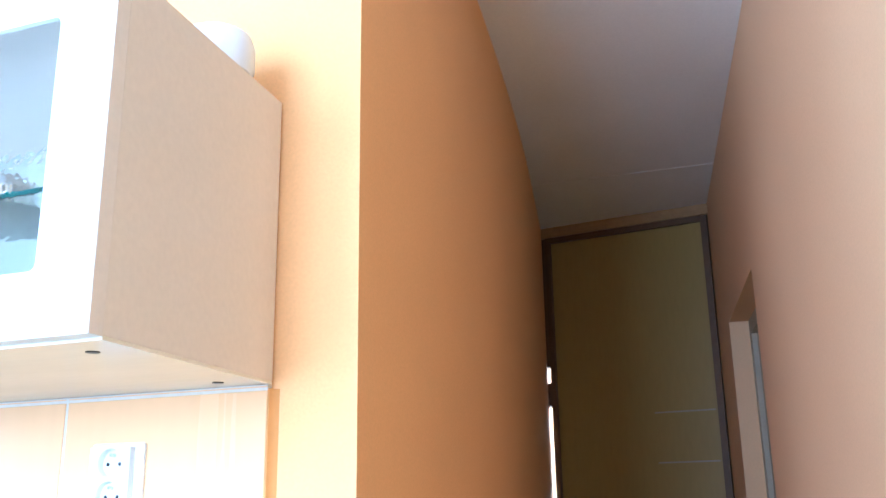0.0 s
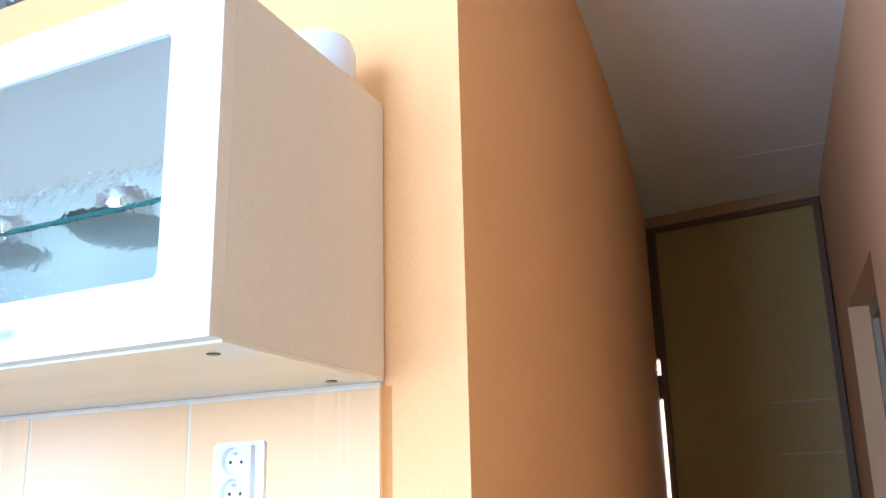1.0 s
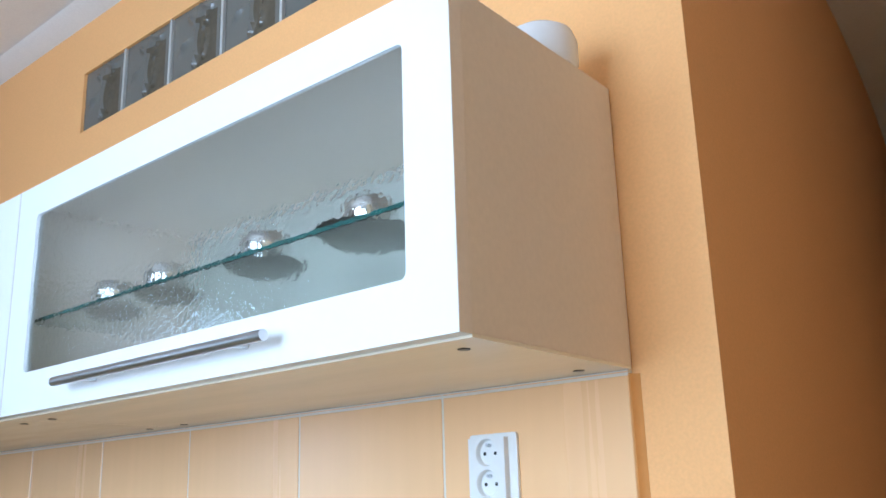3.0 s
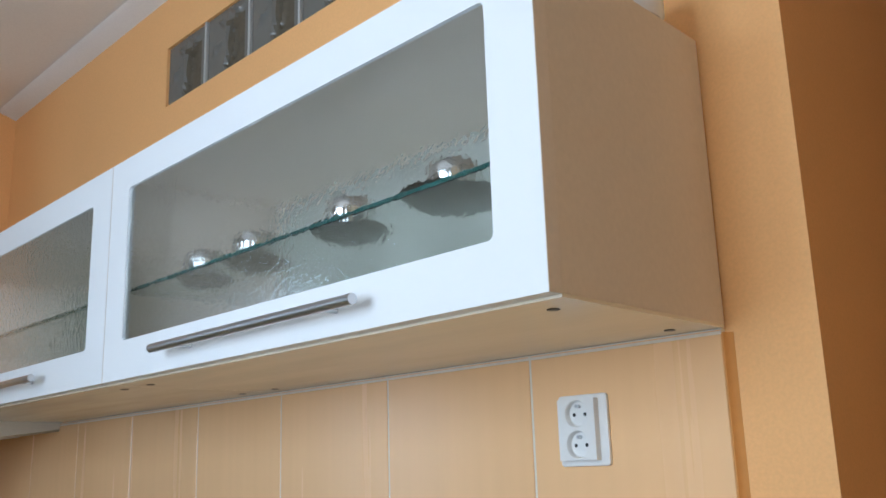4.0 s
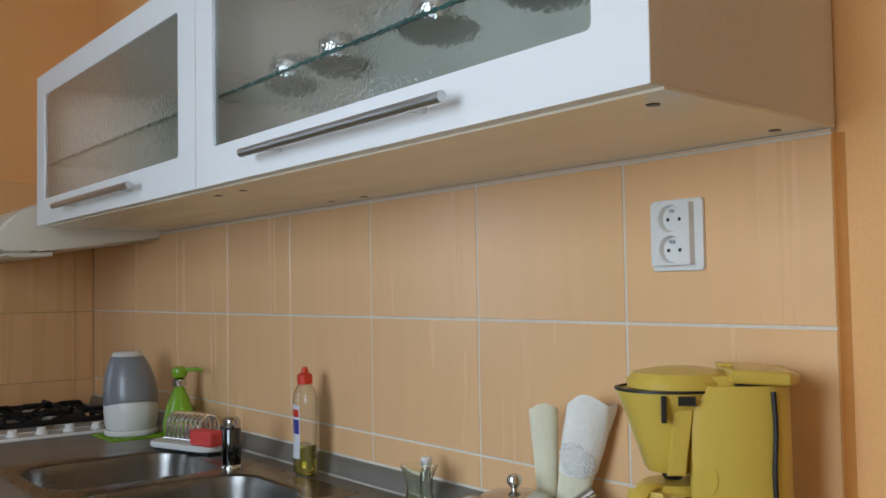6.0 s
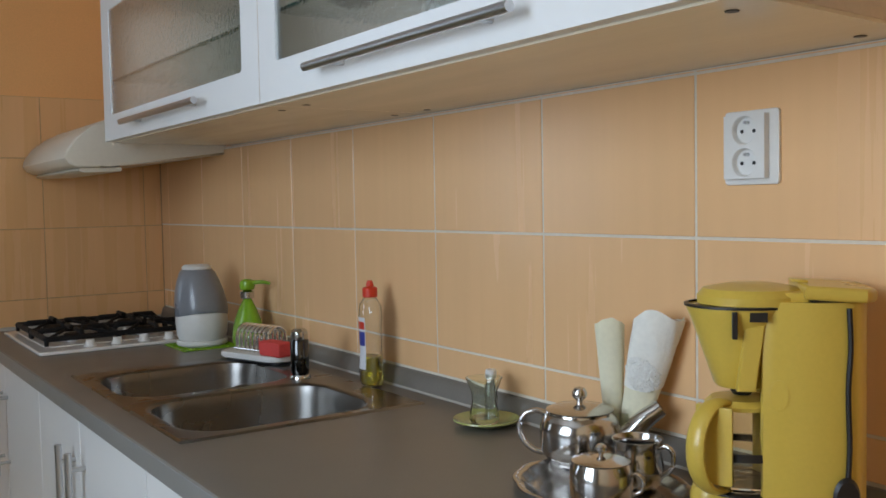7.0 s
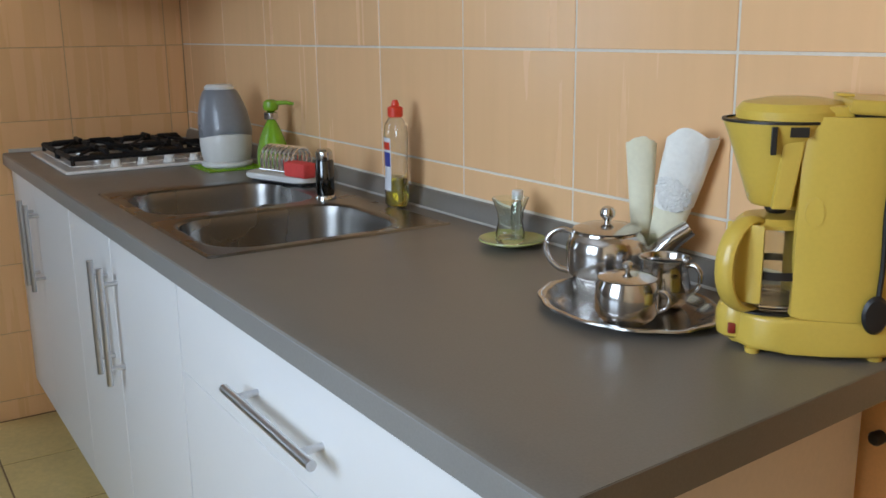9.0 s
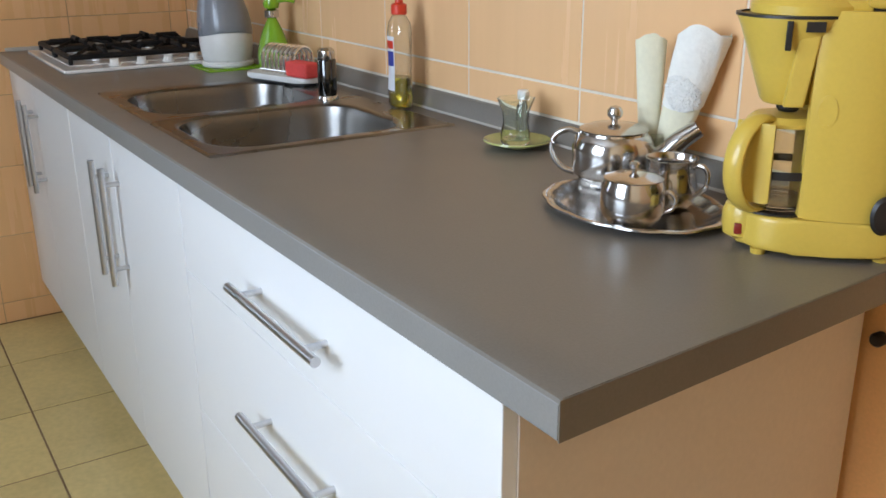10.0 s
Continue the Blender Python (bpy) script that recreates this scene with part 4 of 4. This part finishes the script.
part("spout", tube(smooth_path([(0.7 * s, 0.7 * s, z) for s, z in ((0.046, 0.026), (0.070, 0.042), (0.088, 0.062), (0.112, 0.080))], 4), [0.019 - 0.007 * (i / 12) ** 0.8 for i in range(13)], 20), M["chrome"], tp)
tp.matrix_basis = tp.matrix_basis @ Matrix.Scale(1.05, 4)
sb = thing("sugar_bowl", (-0.308, -0.228, tz + 0.001), "small lidded polished steel sugar bowl", "sugar bowl")
part("body", lathe([(0, 0), (0.031, 0), (0.033, 0.003), (0.037, 0.007), (0.0395, 0.014), (0.040, 0.030), (0.039, 0.046), (0.036, 0.052), (0.0355, 0.054), (0, 0.054)], 44), M["chrome"], sb)
ld = part("lid", lathe([(0.0365, 0.0545), (0.037, 0.056), (0.026, 0.060), (0.008, 0.062), (0, 0.0625)], 36), M["chrome"], sb)
part("knob", lathe([(0.003, 0.062), (0.0035, 0.065), (0.0070, 0.069), (0.0070, 0.073), (0.004, 0.076), (0, 0.0765)], 20), M["chrome"], ld)
part("handle", tube(smooth_path([(0.8 * s, 0.6 * s, z) for s, z in ((0.035, 0.038), (0.045, 0.040), (0.052, 0.032), (0.049, 0.020), (0.038, 0.014))]), 0.003, 12), M["chrome"], sb)
cr = thing("milk_jug", (-0.330, -0.140, tz), "small polished steel milk jug with a loop handle", "jug")
part("body", lathe([(0, 0), (0.024, 0), (0.027, 0.003), (0.033, 0.012), (0.035, 0.028), (0.031, 0.048), (0.030, 0.058), (0.034, 0.066), (0.0328, 0.066), (0.0288, 0.058), (0.0298, 0.047), (0.033, 0.028), (0.026, 0.006), (0, 0.004)], 40), M["chrome"], cr)
part("handle", tube(smooth_path([(0.86 * s, 0.3 * s, z) for s, z in ((0.030, 0.056), (0.045, 0.060), (0.055, 0.050), (0.052, 0.032), (0.034, 0.018))]), 0.0034, 14), M["chrome"], cr)

# rolled napkins in a pale green tumbler
nt = thing("tumbler", (-0.452, -0.050, WT), "pale green glass tumbler holding rolled napkins", "glass")
part("cup", lathe([(0, 0), (0.022, 0), (0.025, 0.01), (0.030, 0.075), (0.0285, 0.075), (0.0235, 0.011), (0, 0.006)], 32), M["greenglass"], nt)


def roll_radius(s, a, r0, r1, seed):
    return (r0 + (r1 - r0) * s ** 0.7) * (1 + 0.035 * math.sin(2 * a + 2 * s + seed) + 0.008 * math.sin(5 * a - 6 * s))


def napkin(at, tilt_x, tilt_y, length, r0, r1, label, seed, flat=0.6, ragged=0.0015):
    bm = bmesh.new()
    rings = []
    steps, rows = 64, 26
    for j in range(rows + 1):
        s = j / rows
        ring = []
        for i in range(steps):
            a = 2 * math.pi * i / steps
            r = roll_radius(s, a, r0, r1, seed)
            top = (0.014 * math.sin(a + seed) + ragged * math.sin(4 * a + 1) + 0.4 * ragged * math.sin(9 * a)) * max(0.0, (s - 0.6) / 0.4)
            ring.append(bm.verts.new((r * math.cos(a), r * flat * math.sin(a), s * length + top)))
        rings.append(ring)
    for p, q in zip(rings, rings[1:]):
        for i in range(steps):
            bm.faces.new((p[i], p[(i + 1) % steps], q[(i + 1) % steps], q[i]))
    bm.faces.new(rings[0])
    inner = [bm.verts.new(v.co + Vector((-v.co.x * 0.25, -v.co.y * 0.25, -0.03))) for v in rings[-1]]
    for i in range(steps):
        bm.faces.new((rings[-1][i], rings[-1][(i + 1) % steps], inner[(i + 1) % steps], inner[i]))
    bm.faces.new(inner)
    ob = thing("napkin", at, label, "napkin", "rolled napkins in the tumbler")
    ob.matrix_basis = Matrix.Translation(at) @ pose(0, 0, 0, tilt_x, tilt_y, 35)
    part("roll", bm, M["paper"], ob)
    return ob


napkin((-0.462, -0.050, WT + 0.008), 3, -1.5, 0.192, 0.008, 0.023, "plain cream paper napkin rolled in a tumbler", 3)
n2 = napkin((-0.438, -0.052, WT + 0.008), 3, 14, 0.207, 0.010, 0.0345, "cream napkin with a white lace patch, rolled in a tumbler", 8, ragged=0.0028)
rnd = random.Random(5)
bm = bmesh.new()
rings = []
for j in range(25):
    v = j / 24
    ring = []
    for i in range(49):
        u = i / 48
        # a crumpled patch on the front of the roll with a ragged edge
        half = 1.05 * math.sqrt(max(0.02, 1 - (2 * v - 1) ** 2)) * (1 + 0.10 * math.sin(17 * v) + 0.07 * math.sin(41 * v))
        a = radians(-100) + (2 * u - 1) * half
        h = 0.53 + 0.20 * v + 0.016 * math.sin(9 * u + 2) + 0.008 * math.sin(31 * u)
        r = roll_radius(h, a, 0.010, 0.0345, 8) + 0.0024 + 0.0024 * rnd.random()
        ring.append(bm.verts.new((r * math.cos(a), r * 0.6 * math.sin(a) * 1.03, h * 0.208)))
    rings.append(ring)
for p, q in zip(rings, rings[1:]):
    for i in range(48):
        bm.faces.new((p[i], p[i + 1], q[i + 1], q[i]))
part("lace_band", bm, M["lace"], n2, "crumpled white lace patch")
bm = bmesh.new()
rings = []
for j in range(15):
    v = j / 14
    ring = []
    for i in range(64):
        a = 2 * math.pi * i / 64
        h = 0.56 + 0.05 * math.sin(a + 0.6) + (0.47 - 0.05 * math.sin(a + 0.6) + 0.09 * max(0, math.cos(a + 1.9)) ** 3) * v
        r = roll_radius(min(h, 1.0), a, 0.010, 0.0345, 8) + 0.0013 + 0.0009 * math.sin(7 * a + 9 * v) * v + 0.0005 * rnd.random()
        ring.append(bm.verts.new((r * math.cos(a), r * 0.62 * math.sin(a), h * 0.205 + 0.010 * math.sin(a + 8) * v)))
    rings.append(ring)
for p, q in zip(rings, rings[1:]):
    for i in range(64):
        bm.faces.new((p[i], p[(i + 1) % 64], q[(i + 1) % 64], q[i]))
part("outer_wrap", bm, M["whitepaper"], n2, "crumpled white paper wrap")
part("stick", tube([(0.014, 0, 0.17), (0.021, 0.004, 0.217)], 0.008, 10), M["cinnamon"], n2, "brown stick inside the roll")

# ---- coffee machine ----
cm = thing("coffee_maker", (-0.120, -0.104, WT), "yellow plastic filter coffee maker with glass jug", "coffee maker", turn=223)
cm.matrix_basis = cm.matrix_basis @ Matrix.Diagonal((1, 0.94, 1.01, 1))
base_o = [(-0.074, -0.034), (-0.066, -0.052)] + [(x, -0.06) for x in (-0.045, 0.0, 0.04)] + [(0.041 + 0.06 * math.sin(radians(a)), -0.06 * math.cos(radians(a))) for a in range(10, 180, 10)] + [(x, 0.06) for x in (0.04, 0.0, -0.045)] + [(-0.066, 0.052), (-0.074, 0.034)]
part("base", prism(base_o, "z", 0.006, 0.046, bevel=0.006, seg=3), M["yellow"], cm)
for fx, fy in ((0.075, 0.04), (0.075, -0.04), (-0.055, 0.04), (-0.055, -0.04)):
    part("foot", lathe([(0, 0), (0.008, 0), (0.009, 0.006), (0, 0.0065)], 14, center=(fx, fy)), M["yellow"], cm)
side_o = [(x / 1000, 0.0495 + 0.0105 * (1 - ((x + 8) / 52) ** 2)) for x in range(38, -61, -7)]
col_o = [(-0.074, -0.030)] + [(x, -y) for x, y in side_o[::-1]] + [(0.040, -0.044), (0.006, 0.0), (0.040, 0.044)] + side_o + [(-0.074, 0.030)]
part("column", prism(col_o, "z", 0.0465, 0.268, bevel=0.003), M["yellow"], cm)
# Black slab fills the gap below the raised lid as its shade.
part("tank_opening", prism([(-0.070, -0.036), (-0.060, -0.052), (-0.012, -0.054), (-0.012, 0.054), (-0.060, 0.052), (-0.070, 0.036)], "z", 0.2682, 0.2725), M["black"], cm, "black slab for the shade under the lid")
lid_pose = Matrix.Translation((-0.080, 0, 0.271)) @ pose(0, 0, 0, 0, -3.5, 0) @ Matrix.Translation((0.080, 0, -0.2755))
tank_lid = part("tank_lid", prism([(-0.082, -0.042), (-0.068, -0.062), (-0.004, -0.064), (-0.004, 0.064), (-0.068, 0.062), (-0.082, 0.042)], "z", 0.2715, 0.287, bevel=0.005, seg=3), M["yellow"], cm, "hinged tank lid, slightly raised", at=lid_pose)
part("lid_tab", box(-0.014, 0.004, -0.016, 0.016, 0.2868, 0.2900, 0.0015), M["yellow"], tank_lid)
part("basket", lathe([(0, 0.166), (0.028, 0.166), (0.032, 0.170), (0.044, 0.205), (0.058, 0.245), (0.0635, 0.258), (0.0635, 0.2605), (0, 0.2605)], 40, center=(0.056, 0)), M["yellow"], cm, "cone-shaped filter basket")
part("basket_rim", lathe([(0.0635, 0.2598), (0.0655, 0.2598), (0.0655, 0.2625), (0.06, 0.2628)], 40, center=(0.056, 0)), M["black"], cm, "black rim")
part("basket_lid", lathe([(0.0615, 0.263), (0.062, 0.272), (0.055, 0.280), (0.03, 0.285), (0, 0.286)], 40, center=(0.045, 0), sx=1.0), M["yellow"], cm, "round yellow lid")
part("lid_bridge", box(-0.012, 0.04, -0.05, 0.05, 0.2635, 0.279, 0.005), M["yellow"], cm)
part("drip_valve", lathe([(0.010, 0.156), (0.013, 0.160), (0.013, 0.166), (0, 0.166)], 16, center=(0.056, 0)), M["black"], cm, "black drip valve")
part("basket_clip", box(0.066, 0.072, 0.058, 0.066, 0.228, 0.258, 0.001), M["black"], cm)
part("basket_rib", prism([(0.066, 0.168), (0.046, 0.168), (0.036, 0.2425), (0.058, 0.2425)], "y", 0.030, 0.056, bevel=0.003), M["yellow"], cm)
# Solid black block stands in for shade in the gap beside the basket.
part("basket_gap", box(0.034, 0.053, 0.035, 0.0632, 0.2470, 0.2575), M["black"], cm)
part("column_emblem", lathe([(0.011, 0), (0.011, 0.0006), (0.009, 0.0009), (0.009, 0.0004), (0, 0.0004)], 30, sy=1.6), M["yellow"], cm, at=Matrix.Translation((0.022, 0.0566, 0.165)) @ pose(0, 0, 0, 0, 0, -13) @ pose(0, 0, 0, -90, 0, 0))
ca = part("jug", lathe([(0, 0.050), (0.042, 0.050), (0.050, 0.056), (0.053, 0.075), (0.050, 0.105), (0.042, 0.132), (0.040, 0.142), (0.0385, 0.142), (0.0405, 0.131), (0.0485, 0.105), (0.0515, 0.075), (0.048, 0.058), (0, 0.053)], 40, center=(0.056, 0)), M["smokeglass"], cm, "glass coffee jug")
part("jug_band", lathe([(0.0535, 0.088), (0.0542, 0.088), (0.0528, 0.097), (0.052, 0.097)], 40, center=(0.056, 0)), M["black"], ca, "black band")
part("jug_lid", lathe([(0.0425, 0.1425), (0.043, 0.147), (0.036, 0.153), (0, 0.155)], 36, center=(0.056, 0)), M["yellow"], ca, "yellow jug lid")
part("warming_plate", lathe([(0, 0.0465), (0.052, 0.0465), (0.052, 0.049), (0, 0.0495)], 36, center=(0.056, 0)), COFFEE, cm, "black warming plate")
ha = radians(50)
hp = [(0.046 + 0.042 * math.cos(radians(a)), 0.102 + 0.050 * math.sin(radians(a))) for a in range(112, -111, -12)]
hpts = [(0.056 + x * math.cos(ha), x * math.sin(ha), z) for x, z in hp]
part("jug_handle", tube(hpts, 0.0056, 14, flat=2.2, up=(-math.sin(ha), math.cos(ha), 0)), M["yellow"], ca, "broad yellow handle")
post = []
for k in range(9):
    a = ha + radians(-20 + 45 * k / 8)
    post.append((0.056 + 0.0565 * math.cos(a), 0.0565 * math.sin(a)))
post += [(0.056 + (x - 0.056) * 1.10, y * 1.10) for x, y in post[::-1]]
part("handle_post", prism(post, "z", 0.062, 0.150, bevel=0.002), M["yellow"], ca, "yellow strap along the jug")
part("base_nose", lathe([(0, 0.010), (0.020, 0.010), (0.026, 0.014), (0.028, 0.024), (0.028, 0.040), (0.025, 0.049), (0.016, 0.053), (0, 0.054)], 28, center=(0.088, 0.006)), M["yellow"], cm, "rounded nose of the base")
part("switch", box(0.094, 0.103, 0.024, 0.0345, 0.018, 0.031, 0.002), M["darkred"], cm, "dark red rocker switch")
part("cord", tube(smooth_path([(-0.051, 0.0555, 0.262), (-0.0525, 0.056, 0.22), (-0.050, 0.0565, 0.17), (-0.0515, 0.0565, 0.11), (-0.049, 0.0572, 0.06)], 5), 0.003, 8), M["black"], cm, "black cord")
part("cord_plug", lathe([(0, 0), (0.013, 0), (0.015, 0.004), (0.012, 0.008), (0, 0.009)], 24, sx=1.0, sy=1.45), M["black"], cm, at=Matrix.Translation((-0.047, 0.0572, 0.057)) @ pose(0, 0, 0, 0, 0, 12) @ pose(0, 0, 0, -90, 0, 0))

# ---- pieces of the tiled surfaces ----
_cache = {}


def tile_mesh(w, h, t, c, material, lay):
    key = (round(w, 4), round(h, 4), material.name, lay)
    if key not in _cache:
        v = []
        for i, dep in ((0.0, 0.0), (0.0, t - c), (c, t)):
            for x, y in ((i, i), (w - i, i), (w - i, h - i), (i, h - i)):
                v.append((x, -dep, y) if lay == "wall" else (x, y, dep))
        f = [(0, 1, 5, 4), (1, 2, 6, 5), (2, 3, 7, 6), (3, 0, 4, 7), (4, 5, 9, 8), (5, 6, 10, 9), (6, 7, 11, 10), (7, 4, 8, 11), (8, 9, 10, 11)]
        me = bpy.data.meshes.new("tile")
        me.from_pydata(v, [], f)
        me.materials.append(material)
        _cache[key] = me
    return _cache[key]


def cuts(a, b, first, pitch):
    n0 = math.ceil((a - first) / pitch - 1e-6)
    out = [a]
    while first + n0 * pitch < b - 1e-6:
        if first + n0 * pitch > a + 0.004:
            out.append(first + n0 * pitch)
        n0 += 1
    return out + [b]


J, JW = 0.0023, 0.0011       # half a joint
PW, PH = 0.3305, 0.2315
zs = cuts(0.942, 1.4672, 1.231, PH)
part("grout", box(-2.75, -0.0285, 0.0002, 0.0098, 0.87, 1.4676), M["grout"], wall_north, "pale grout bed")
xs = cuts(-2.74, -0.0262, -0.3475, PW)
for x0, x1 in zip(xs, xs[1:]):
    for z0, z1 in zip(zs, zs[1:]):
        part("tile", tile_mesh(x1 - x0 - 2 * J, z1 - z0 - 2 * J, 0.0018, 0.0008, M["tile"], "wall"), M["tile"], wall_north, at=Matrix.Translation((x0 + J, 0.0004, z0 + J)))
# Tile edge, its orange deepened for the shadow that lies beside it.
part("edge_trim", prism([(-0.0281, 0.0098), (-0.0281, -0.0004), (-0.0262, 0.0002), (-0.0235, 0.0052), (-0.0195, 0.0078), (-0.0165, 0.0098)], "z", 0.87, 1.4625), M["trim"], wall_north, "orange edge at the end of the tiles, darkened for its shadow")
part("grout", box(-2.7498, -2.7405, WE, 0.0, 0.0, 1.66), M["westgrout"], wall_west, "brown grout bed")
ys = cuts(WE, -0.003, -0.393, PW)
zw = cuts(0.0, 1.66, 1.228, PH)
turn_w = pose(0, 0, 0, 0, 0, 90)
# West tiles carry the corner's dimmer, warmer light in their colour.
for y0, y1 in zip(ys, ys[1:]):
    for z0, z1 in zip(zw, zw[1:]):
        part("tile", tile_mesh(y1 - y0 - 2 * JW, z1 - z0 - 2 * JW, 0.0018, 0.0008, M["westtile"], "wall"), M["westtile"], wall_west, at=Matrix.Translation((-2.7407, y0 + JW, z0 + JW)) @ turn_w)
FP = 0.351
fx = cuts(-4.6, 1.3, -2.032, FP)
fy = cuts(WY, 3.05, -0.764, FP)
for x0, x1 in zip(fx, fx[1:]):
    for y0, y1 in zip(fy, fy[1:]):
        if (y0 > -0.1 and x1 < -0.5) or (x0 < -2.8 and y1 > WE + 0.1):
            continue
        part("tile", tile_mesh(x1 - x0 - 0.0052, y1 - y0 - 0.0052, 0.008, 0.0015, M["floor"], "floor"), M["floor"], floor, at=Matrix.Translation((x0 + 0.0026, y0 + 0.0026, -0.0075)))
